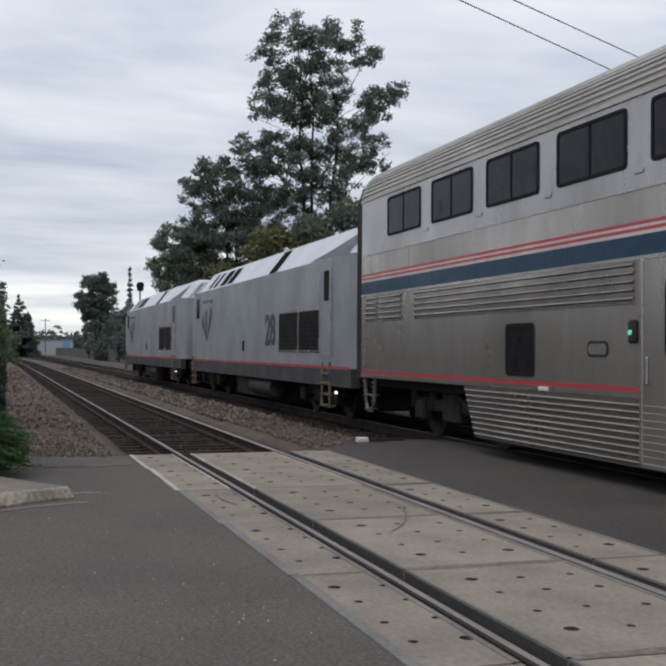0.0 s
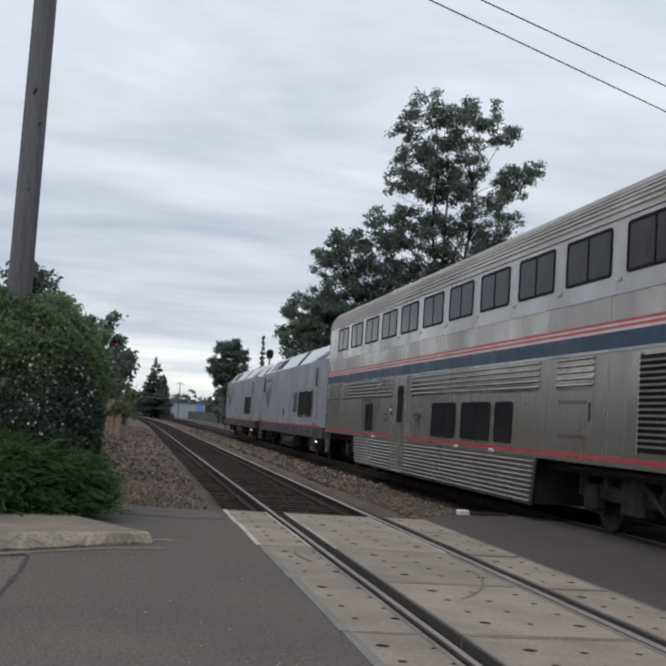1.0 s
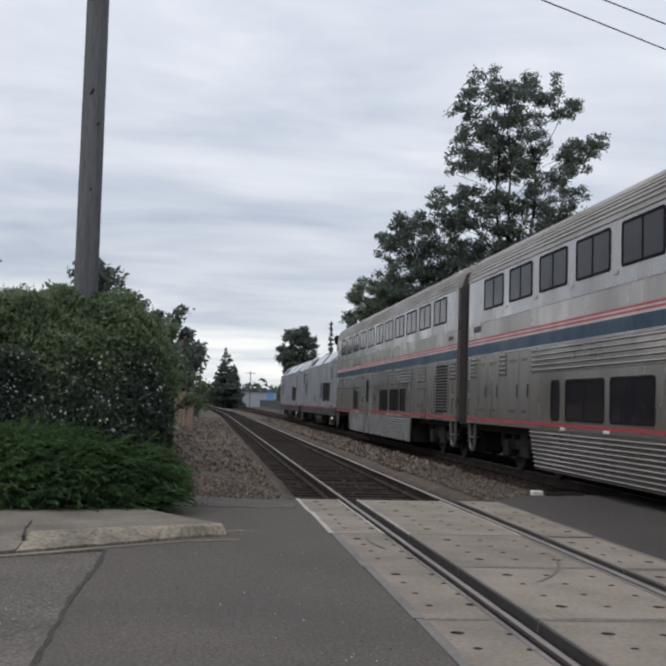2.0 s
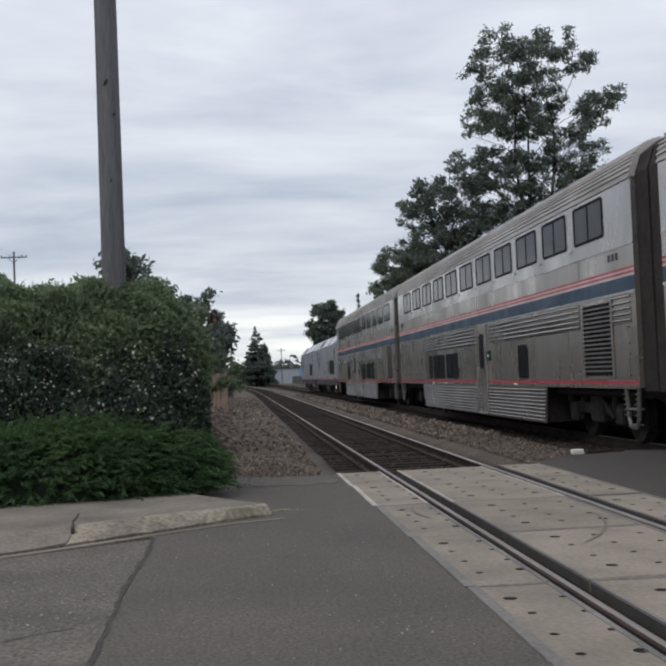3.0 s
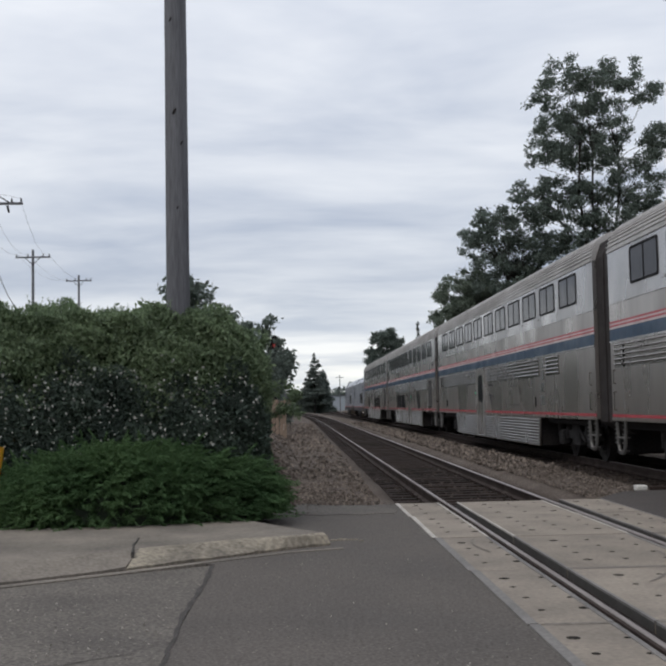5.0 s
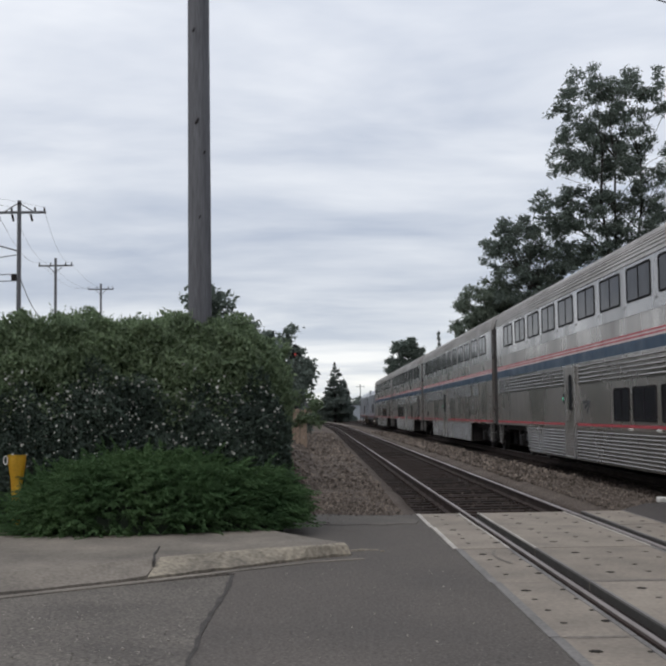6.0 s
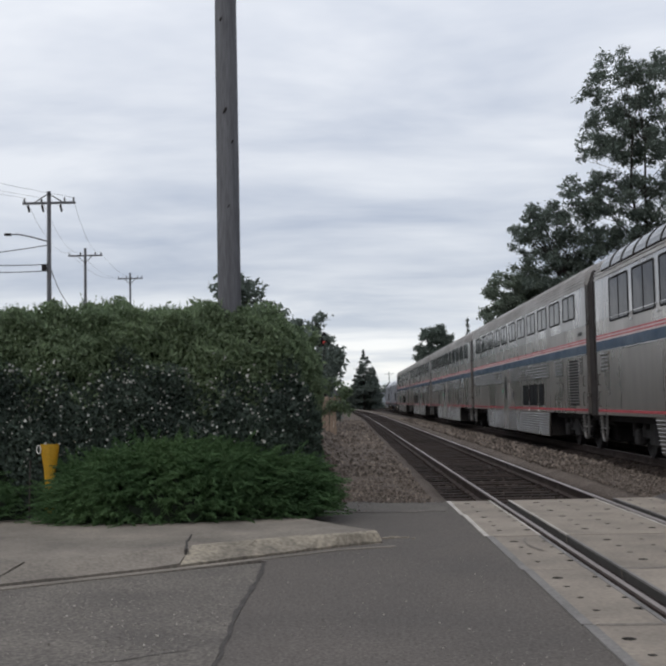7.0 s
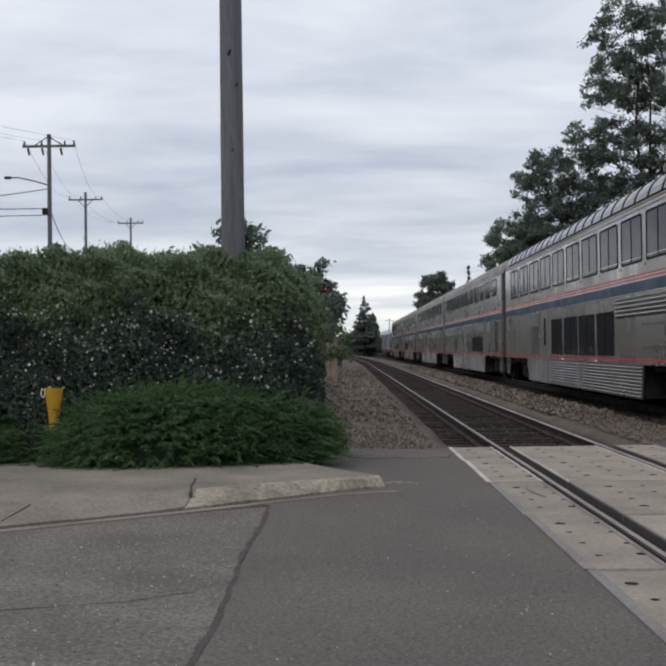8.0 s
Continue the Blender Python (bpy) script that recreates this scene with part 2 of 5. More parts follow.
SCUFF = material("tyre_scuff", (0.150, 0.133, 0.118), 0.95, vary=0.35, scale=3, fine=18, tint=(0.190, 0.168, 0.146), spec=0.2)
GREEN_LAMP = glowing("green_lamp", (0.15, 0.8, 0.5), 0.35)
WHITE_LAMP = glowing("white_lamp", (1.0, 0.97, 0.9), 1.6)
RED_LAMP = glowing("red_lamp", (0.6, 0.06, 0.05), 0.15)
LADDER = material("worn_ladder_paint", (0.22, 0.17, 0.12), 0.7, vary=0.4, scale=6, fine=30, tint=(0.08, 0.065, 0.055), spec=0.2)
GRIT = material("pale_grit", (0.30, 0.275, 0.245), 0.9, vary=0.2, scale=9, fine=60, island=0.5, spec=0.2)
BUILDING = material("pale_render", (0.30, 0.33, 0.36), 0.85, vary=0.1, scale=0.5)
BUILDING_BLUE = material("blue_cladding", (0.12, 0.26, 0.50), 0.6, vary=0.1, scale=0.5)
FENCE_W = material("fence_board", (0.26, 0.19, 0.14), 0.85, vary=0.3, scale=2, fine=14, stretch=(3, 3, 0.4), rand=0.2)
FENCE_G = material("grey_fence", (0.105, 0.108, 0.112), 0.8, vary=0.2, scale=1, fine=8)


# ---- mesh helpers ----
def part(name, bm, mat, parent=None, label="", smooth=False):
    """Links a bmesh as one mesh object, under a thing or a part."""
    me = bpy.data.meshes.new(name)
    bm.to_mesh(me)
    bm.free()
    me.materials.append(mat)
    if smooth:
        me.polygons.foreach_set("use_smooth", [True] * len(me.polygons))
    ob = new(name, me)
    ob.parent = parent
    return tagged(ob, label)


def share(name, me, parent, m=Matrix()):
    ob = new(name, me)
    ob.parent = parent
    ob.matrix_basis = m
    return ob


def empty(name, label, category, group="", kind="", at=(0, 0, 0)):
    ob = new(name)
    ob.empty_display_size = 0.2
    ob.location = at
    return tagged(ob, label, category, group, kind)


def box(bm, x0, x1, y0, y1, z0, z1, bevel=0.0):
    r = bmesh.ops.create_cube(bm, size=1.0, matrix=Matrix.LocRotScale(((x0 + x1) / 2, (y0 + y1) / 2, (z0 + z1) / 2), None, (abs(x1 - x0), abs(y1 - y0), abs(z1 - z0))))
    if bevel:
        edges = list({e for v in r["verts"] for e in v.link_edges})
        bmesh.ops.bevel(bm, geom=edges, offset=bevel, segments=1, affect="EDGES", clamp_overlap=True)
    return bm


def boxed(*args, bevel=0.0):
    return box(bmesh.new(), *args, bevel=bevel)


def tube(bm, a, b, r0, r1=None, sides=8):
    a, b = Vector(a), Vector(b)
    m = Matrix.Translation((a + b) / 2) @ (b - a).to_track_quat("Z", "Y").to_matrix().to_4x4()
    bmesh.ops.create_cone(bm, cap_ends=True, segments=sides, radius1=r0, radius2=r0 if r1 is None else r1, depth=(b - a).length, matrix=m)
    return bm


def extrude(bm, profile, y0, y1, closed=True, shift=None):
    """Sweeps an x, z profile along y. shift(y) moves it sideways."""
    ys = [y0, y1] if not hasattr(y0, "__len__") else y0
    rings = [[bm.verts.new((x + (shift(y) if shift else 0), y, z)) for x, z in profile] for y in ys]
    n = len(profile)
    for a, b in zip(rings, rings[1:]):
        for i in range(n if closed else n - 1):
            bm.faces.new((a[i], a[(i + 1) % n], b[(i + 1) % n], b[i]))
    if closed:
        bm.faces.new(rings[0])
        bm.faces.new(rings[-1][::-1])
    return bm


def prism(bm, outline, z0, z1):
    """An x, y outline with thickness."""
    low = [bm.verts.new((x, y, z0)) for x, y in outline]
    top = [bm.verts.new((x, y, z1)) for x, y in outline]
    n = len(outline)
    bm.faces.new(low[::-1])
    bm.faces.new(top)
    for i in range(n):
        bm.faces.new((low[i], low[(i + 1) % n], top[(i + 1) % n], top[i]))
    return bm


def plate(bm, x, outline, thick):
    """A y, z outline at x with thickness towards -x."""
    a = [bm.verts.new((x, y, z)) for y, z in outline]
    b = [bm.verts.new((x - thick, y, z)) for y, z in outline]
    n = len(outline)
    bm.faces.new(a)
    bm.faces.new(b[::-1])
    for i in range(n):
        bm.faces.new((a[(i + 1) % n], a[i], b[i], b[(i + 1) % n]))
    return bm


def rounded(y0, y1, z0, z1, r):
    pts = []
    for cy, cz, a0 in ((y1 - r, z1 - r, 0), (y0 + r, z1 - r, 90), (y0 + r, z0 + r, 180), (y1 - r, z0 + r, 270)):
        for k in range(4):
            a = radians(a0 + 30 * k)
            pts.append((cy + r * math.cos(a), cz + r * math.sin(a)))
    return pts


def quads(name, mat, centres, us, vs, parent=None, label=""):
    """Many small four-sided leaves as one mesh: centre, half length and half width vectors. They are pointed and bent at the middle."""
    n = len(centres)
    normal = np.cross(us, vs)
    normal /= np.linalg.norm(normal, axis=1, keepdims=True) + 1e-9
    dip = normal * np.linalg.norm(vs, axis=1, keepdims=True) * 0.35
    co = np.stack([centres - us, centres + vs - dip, centres + us, centres - vs - dip], 1).reshape(-1, 3)
    base = 4 * np.arange(n)[:, None]
    tris = np.concatenate([base + [0, 1, 2], base + [0, 2, 3]], 1).reshape(-1, 3)
    me = bpy.data.meshes.new(name)
    me.vertices.add(len(co))
    me.vertices.foreach_set("co", co.ravel())
    me.loops.add(tris.size)
    me.loops.foreach_set("vertex_index", tris.ravel().astype(np.int32))
    me.polygons.add(len(tris))
    me.polygons.foreach_set("loop_start", np.arange(0, tris.size, 3, dtype=np.int32))
    me.update(calc_edges=True)
    me.materials.append(mat)
    ob = new(name, me)
    ob.parent = parent
    return tagged(ob, label)


def random_dirs(rng, n):
    d = rng.normal(size=(n, 3))
    return d / np.linalg.norm(d, axis=1, keepdims=True)


def leaves_in(rng, blobs, per_m2, size, name, mat, parent=None, label="", shell=0.55, clump=0.0):
    """Leaves scattered near the skin of many blobs (x, y, z, rx, ry, rz), in small bunches."""
    cs, us, vs = [], [], []
    for x, y, z, rx, ry, rz in blobs:
        n = max(8, int(per_m2 * 4 * math.pi * ((rx * ry + ry * rz + rx * rz) / 3)))
        d = random_dirs(rng, n)
        r = shell + (1.1 - shell) * rng.random((n, 1)) ** 0.8
        # lobes: an uneven skin
        lobes = random_dirs(rng, 7)
        swell = 0.72 + 0.42 * np.clip((d @ lobes.T).max(1, keepdims=True), 0, 1) ** 4
        c = d * r * swell * [rx, ry, rz] + [x, y, z]
        if clump:
            c += rng.normal(size=c.shape) * clump
        a = random_dirs(rng, n)
        b = np.cross(a, random_dirs(rng, n))
        b /= np.linalg.norm(b, axis=1, keepdims=True) + 1e-9
        s = size * (0.6 + 0.8 * rng.random((n, 1)))
        cs.append(c), us.append(a * s), vs.append(b * s * 0.5)
    return quads(name, mat, np.concatenate(cs), np.concatenate(us), np.concatenate(vs), parent, label)


# ---- ground, roads, walkway ----
def bend(y):
    """The line bends gently to the left far away."""
    return -0.00022 * max(0.0, y - 150.0) ** 2


def near_bend(y):
    """The near track swings off to the left sooner."""
    return -0.00021 * max(0.0, y - 75.0) ** 2


def build_ground():
    bm = bmesh.new()
    box(bm, -1500, 1500, -400, 3000, -0.9, -0.42)
    tagged(part("ground", bm, SOIL), "wide earth and grass ground reaching the horizon", "ground", kind="structure")
    # level crossing road on both sides of the near track
    bm = bmesh.new()
    prism(bm, [(-1.30, -24), (-1.30, -0.02), (-1.56, -0.05), (-2.1, -0.12), (-2.76, 0.02), (-3.5, -0.6), (-4.3, -1.6), (-4.3, -5.0), (-3.585, -5.52), (-3.60, -8.5), (-3.60, -24)], -0.4, -0.004)
    road = tagged(part("road", bm, ASPHALT), "dark grey patched asphalt road at the level crossing", "road", kind="structure")
    bm = bmesh.new()
    prism(bm, [(-3.605, -24), (-3.605, -8.5), (-3.59, -5.56), (-8.5, -8.44), (-14, -11.7), (-14, -24)], -0.4, -0.006)
    tagged(part("road_shoulder", bm, ASPHALT_OLD), "older worn asphalt with exposed stones", "road", kind="structure")
    # paving next to the train, its shade painted in as darker asphalt
    bm = bmesh.new()
    prism(bm, [(1.51, -24), (4.05, -24), (4.05, 1.5), (3.3, 1.75), (2.9, 1.35), (2.2, 1.25), (1.62, 0.35), (1.51, 0.2)], -0.4, -0.010)
    tagged(part("road_between_tracks", bm, SHADED_ASPHALT), "asphalt between the two tracks, darkened for the train's shade", "road", kind="structure")
    bm = bmesh.new()
    box(bm, 6.1, 14, -24, 1.2, -0.4, -0.012)
    tagged(part("road_far_side", bm, SHADED_ASPHALT), "asphalt past the far track, darkened for the train's shade", "road", kind="structure")
    # tar seal between the two paving ages, and a wandering crack
    rng = np.random.default_rng(4)
    bm = bmesh.new()
    prev = None
    for k in range(150):
        y = -5.60 - k * 0.125
        x = -3.60 + 0.016 * math.sin(k * 0.25) + rng.normal() * 0.005
        w = 0.007 + 0.010 * rng.random() + 0.005 * math.sin(k * 0.13) ** 2
        now = (bm.verts.new((x - w - 0.02 * rng.random() ** 3, y, 0.0)), bm.verts.new((x + w, y, 0.0)))
        if prev:
            bm.faces.new((prev[0], prev[1], now[1], now[0]))
        prev = now
    part("tar_seam", bm, SEAL, road, "dark tar seam")
    for start, step, count in (((-8.2, -10.4), (0.17, 0.045), 26), ((-7.6, -8.6), (0.12, -0.06), 14)):
        bm = bmesh.new()
        x, y, prev = *start, None
        for k in range(count):
            x += step[0] + rng.normal() * 0.02
            y += step[1] + rng.normal() * 0.05
            w = 0.002 + 0.006 * rng.random()
            now = (bm.verts.new((x, y - w, -0.003)), bm.verts.new((x, y + w, -0.003)))
            if prev:
                bm.faces.new((prev[0], prev[1], now[1], now[0]))
            prev = now
        part("crack", bm, SEAL, road)
    # walkway with a rolled kerb
    bm = bmesh.new()
    back = [(-14, -2.2), (-6.6, -1.9), (-4.2, -1.75), (-3.55, -2.65), (-3.14, -3.36), (-2.86, -3.84), (-2.62, -4.19)]
    front_top = [(-2.57, -4.27), (-2.86, -4.48), (-3.34, -4.63), (-3.72, -4.86), (-4.3, -5.22), (-5.6, -6.10), (-14, -11.2)]
    prism(bm, back + front_top, -0.3, 0.112)
    walkway = tagged(part("pavement", bm, WALKWAY), "stained concrete pavement with a cracked joint beside the hedge", "pavement", kind="structure")
    kerb = empty("kerb", "worn pale concrete kerb, chipped and rolled along the pavement", "kerb", kind="structure")
    toe = [(-2.50, -4.36), (-2.86, -4.60), (-3.36, -5.00), (-3.84, -5.37), (-4.34, -5.76), (-5.75, -6.72), (-14.2, -11.7)]
    spans = list(zip(front_top, front_top[1:], toe, toe[1:]))
    for i, (a, b, c, d) in enumerate(spans):
        bm = bmesh.new()
        steps = 7 if i < 6 else 14
        rows = []
        for k in range(steps + 1):
            f = k / steps * 0.996 + 0.002
            t = Vector(a).lerp(Vector(b), f)
            o = Vector(c).lerp(Vector(d), f)
            jag = rng.normal(size=4) * 0.007
            reach = (0.55, 0.45, 0.30, 0.25, 0.22, 0.2)[i]
            mid = t.lerp(o, reach)
            rows.append([bm.verts.new(p) for p in ((t.x, t.y, 0.05), (t.x, t.y, 0.116 + 0.3 * abs(jag[0])), (mid.x, mid.y, 0.100 + jag[1]), (o.x, o.y, 0.012 + abs(jag[2])), (o.x, o.y, -0.1))])
        for p, q in zip(rows, rows[1:]):
            for j in range(4):
                bm.faces.new((p[j], q[j], q[j + 1], p[j + 1]))
        bm.faces.new(rows[0])
        bm.faces.new(rows[-1][::-1])
        part("kerb_stone", bm, CURB_C if i < 4 else WALKWAY, kerb)
    bm = bmesh.new()
    prism(bm, [(-2.40, -4.62), (-2.9, -4.80), (-3.4, -5.14), (-4.4, -5.88), (-5.8, -6.82), (-14.2, -11.78), (-14.2, -11.95), (-5.8, -6.97), (-4.4, -6.02), (-3.4, -5.26), (-2.9, -4.90), (-2.38, -4.70)], -0.05, 0.004)
    part("gutter_lip", bm, WALKWAY, kerb)
    bm = bmesh.new()
    prism(bm, [(-4.335, -5.50), (-4.36, -5.25), (-4.405, -4.95), (-4.41, -4.70), (-4.435, -4.40), (-4.42, -4.39), (-4.395, -4.70), (-4.385, -4.95), (-4.34, -5.25), (-4.31, -5.50)], 0.05, 0.121)
    part("joint_crack", bm, SEAL, walkway)
    # bits of broken kerb and an asphalt lip
    bm = bmesh.new()
    for k in range(9):
        x, y, s = -2.46 + 0.035 * k + rng.normal() * 0.01, -4.02 + rng.normal() * 0.06, 0.016 + 0.022 * rng.random() * (1 - k / 10)
        bmesh.ops.create_icosphere(bm, subdivisions=1, radius=s, matrix=Matrix.LocRotScale((x, y, 0.0), None, (1.6, 1, 0.5)))
    tagged(part("kerb_rubble", bm, CURB_C), "small broken pieces of kerb concrete on asphalt", "rubble", kind="stuff")
    bm = bmesh.new()
    prism(bm, [(-3.2, -0.9), (-2.95, -1.05), (-2.75, -1.32), (-2.5, -1.45), (-2.25, -1.38), (-2.0, -1.50), (-1.78, -1.35), (-1.58, -1.42), (-1.50, -1.0), (-1.62, -0.62), (-1.80, -0.50), (-2.0, -0.30), (-2.28, -0.24), (-2.5, -0.02), (-2.72, 0.14), (-3.1, 0.0)], -0.05, 0.003)
    tagged(part("asphalt_lip", bm, ASPHALT_OLD), "low broken asphalt lip where road meets gravel", "road edge", kind="structure")


def shoulder(x, y):
    """Height of the gravel shoulder: level beside the track, a low bank further out."""
    rise = min(1.0, max(0.0, (-2.75 - x) / 0.9)) * min(1.0, max(0.0, (y - 2.0) / 5.0)) * min(1.0, max(0.0, (46.0 - y) / 16.0))
    return -0.03 - 0.10 * max(0, (x + 2.2) / 0.9) + 0.42 * rise * rise * (3 - 2 * rise)


def rocks(name, mat, rng, areas, label):
    """Loose angular stones in one mesh; areas are x0, x1, y0, y1, z, count, size."""
    base = np.array([(1, 0, 0), (-1, 0, 0), (0, 1, 0), (0, -1, 0), (0, 0, 0.8), (0, 0, -0.8)], float)
    face = np.array([(0, 2, 4), (2, 1, 4), (1, 3, 4), (3, 0, 4), (2, 0, 5), (1, 2, 5), (3, 1, 5), (0, 3, 5)])
    cos, tris, total = [], [], 0
    for x0, x1, y0, y1, z, count, size in areas:
        for _ in range(count):
            turn = Euler(rng.random(3) * 6.3).to_matrix()
            s = size * (0.5 + rng.random() ** 2)
            shape = base * (0.65 + 0.6 * rng.random((6, 1))) * s * [1, 0.8, 0.7]
            y = y0 + (y1 - y0) * rng.random() ** 1.5
            x = x0 + (x1 - x0) * rng.random()
            lift = shoulder(x, y) + 0.03 if -4.6 < x < -1.5 and y > 0 else 0.0
            cos.append(shape @ np.array(turn).T + [x, y, z + lift + 0.3 * s])
            tris.append(face + total)
            total += 6
    co, tri = np.concatenate(cos), np.concatenate(tris)
    me = bpy.data.meshes.new(name)
    me.from_pydata(co.tolist(), [], tri.tolist())
    me.materials.append(mat)
    return tagged(new(name, me), label, "gravel", kind="stuff")


def build_grit():
    rng = np.random.default_rng(17)
    rocks("pale_grit", GRIT, rng, [(-9.0, -3.68, -11.5, -6.9, -0.006, 1500, 0.0075), (-6.5, -3.66, -11.5, -7.5, -0.006, 500, 0.012), (-3.5, -1.55, -12, -5, -0.004, 260, 0.007), (-14.0, -9.0, -16, -10, -0.006, 500, 0.010)], "pale grit and exposed stones in worn asphalt")


def sheet(name, mat, xs, ys, height, label, category, shift=None):
    bm = bmesh.new()
    grid = [[bm.verts.new((x + (shift(y) if shift else 0), y, height(x, y))) for x in xs] for y in ys]
    for a, b in zip(grid, grid[1:]):
        for i in range(len(xs) - 1):
            bm.faces.new((a[i], a[i + 1], b[i + 1], b[i]))
    ob = part(name, bm, mat, smooth=True)
    mod = ob.modifiers.new("thick", "SOLIDIFY")
    mod.thickness, mod.offset = 0.25, -1
    return tagged(ob, label, category, kind="structure")


FAR_Y = [0.0, 0.5, 1, 2, 3, 4.5, 6, 8, 10, 13, 17, 22, 28, 36, 45, 60, 80, 100, 130, 160, 190, 220, 260, 300, 350, 420]
NEAR_X, FAR_X = 0.0, 5.04


def build_beds():
    def rough(x, y, z):
        return z + 0.03 * noise.noise((x * 1.7, y * 0.9, 0.3))

    ys = sorted(set(FAR_Y + [k * 0.4 for k in range(70)]))
    sheet("gravel_shoulder", GRAVEL, [-4.6 + 0.22 * k for k in range(16)], ys, lambda x, y: rough(x, y, shoulder(x, y)), "brown crushed gravel shoulder beside the track", "gravel", near_bend)
    sheet("gravel_between", GRAVEL, [1.28, 1.5, 1.75, 2.0, 2.3, 2.6, 2.85], [y for y in ys if y >= 0.4] , lambda x, y: rough(x, y, -0.05 - 0.12 * max(0, (1.7 - x) / 0.4) - 0.10 * max(0, (x - 2.4) / 0.45)), "brown gravel strip between the two tracks", "gravel", near_bend)
    for x in (NEAR_X, FAR_X):
        sheet("ballast", BALLAST, [x - (2.4 if x else 1.45), x - 0.9, x - 0.6, x, x + 0.6, x + 0.9, x + 1.45], [y for y in FAR_Y if y >= 0.0], lambda a, y: -0.235, "dark oily ballast bed under the sleepers", "ballast", bend if x else near_bend)
    sheet("gravel_far_side", GRAVEL, [6.4, 7.2, 8.0, 9.5, 12.0], FAR_Y[1:], lambda x, y: rough(x, y, -0.12), "gravel beyond the far track", "gravel", bend)
    rng = np.random.default_rng(7)
    rocks("loose_stone", STONE, rng, [(-3.9, -1.55, 0.05, 9, -0.04, 8500, 0.031), (-4.2, -1.5, 6, 26, -0.05, 3200, 0.055), (1.55, 2.85, 0.6, 10, -0.06, 5200, 0.027), (1.5, 2.9, 8, 30, -0.06, 2600, 0.055), (-2.9, -1.5, -0.15, 0.5, -0.03, 420, 0.035), (-4.2, -1.5, 22, 70, -0.06, 3000, 0.075), (1.5, 2.9, 26, 70, -0.08, 2000, 0.075), (-3.0, -2.5, -1.3, 0.2, 0.0, 40, 0.014)], "loose grey and brown crushed stones")
    rocks("dark_stone", STONE_DARK, rng, [(-1.5, 1.5, 0.1, 14, -0.235, 3600, 0.045), (2.8, 4.2, 1.6, 16, -0.22, 2200, 0.045)], "dark oily ballast stones between the sleepers")


def build_tracks():
    head = [(-0.036, -0.03), (-0.036, -0.004), (-0.03, 0.0), (0.03, 0.0), (0.036, -0.004), (0.036, -0.03)]
    foot = [(-0.07, -0.17), (-0.07, -0.155), (-0.012, -0.13), (-0.009, -0.04), (-0.034, -0.031), (0.034, -0.031), (0.009, -0.04), (0.012, -0.13), (0.07, -0.155), (0.07, -0.17)]
    ys = [-24, -12, -6] + FAR_Y
    tie_me = boxed(-1.3, 1.3, -0.115, 0.115, -0.37, -0.185, bevel=0.012)
    me = bpy.data.meshes.new("sleeper")
    tie_me.to_mesh(me)
    tie_me.free()
    me.materials.append(TIE)
    bm = boxed(-0.1, 0.1, -0.09, 0.09, -0.186, -0.168, bevel=0.004)
    for sx in (-0.075, 0.075):
        box(bm, sx - 0.015, sx + 0.015, -0.05, -0.02, -0.17, -0.145)
        box(bm, sx - 0.015, sx + 0.015, 0.03, 0.06, -0.17, -0.145)
    plate_me = bpy.data.meshes.new("tie_plate")
    bm.to_mesh(plate_me)
    bm.free()
    plate_me.materials.append(RAIL)
    rng = random.Random(3)
    for cx, word, count in ((NEAR_X, "near", 130), (FAR_X, "far", 90)):
        track = empty("railway_track", "rusty steel rails with worn bright heads on dark timber sleepers", "railway track", "railway tracks", "structure")
        swing = bend if cx else near_bend
        for side in (-0.7525, 0.7525):
            bm = bmesh.new()
            extrude(bm, [(x + cx + side, z) for x, z in foot], ys, None, shift=swing)
            rail = part("rail", bm, RAIL, track)
            bm = bmesh.new()
            extrude(bm, [(x + cx + side, z) for x, z in head], ys, None, shift=swing)
            crown = part("rail_head", bm, RAIL, rail, "rusty rail head")
            inner = math.copysign(1, -side)
            bm = bmesh.new()
            extrude(bm, [(inner * x + cx + side, z) for x, z in ((-0.012, -0.002), (-0.010, 0.003), (0.031, 0.003), (0.039, -0.004), (0.039, -0.014), (0.034, -0.014))], ys, None, shift=swing)
            part("running_band", bm, SHINE, crown, "polished running band")
        for k in range(count):
            y = 0.28 + 0.52 * k
            tie = share("sleeper", me, track, pose(cx + rng.uniform(-0.04, 0.04), y + rng.uniform(-0.03, 0.03), rng.uniform(-0.012, 0.004), 0, 0, rng.uniform(-1.2, 1.2)))
            if k < 40:
                for side in (-0.7525, 0.7525):
                    share("tie_plate", plate_me, tie, pose(side, 0, 0))
        bm = bmesh.new()
        for k in range(count, 480):
            y = 0.28 + 0.52 * k
            box(bm, cx + swing(y) - 1.3, cx + swing(y) + 1.3, y - 0.115, y + 0.115, -0.36, -0.185)
        tagged(part("distant_sleepers", bm, TIE, track), kind="stuff")


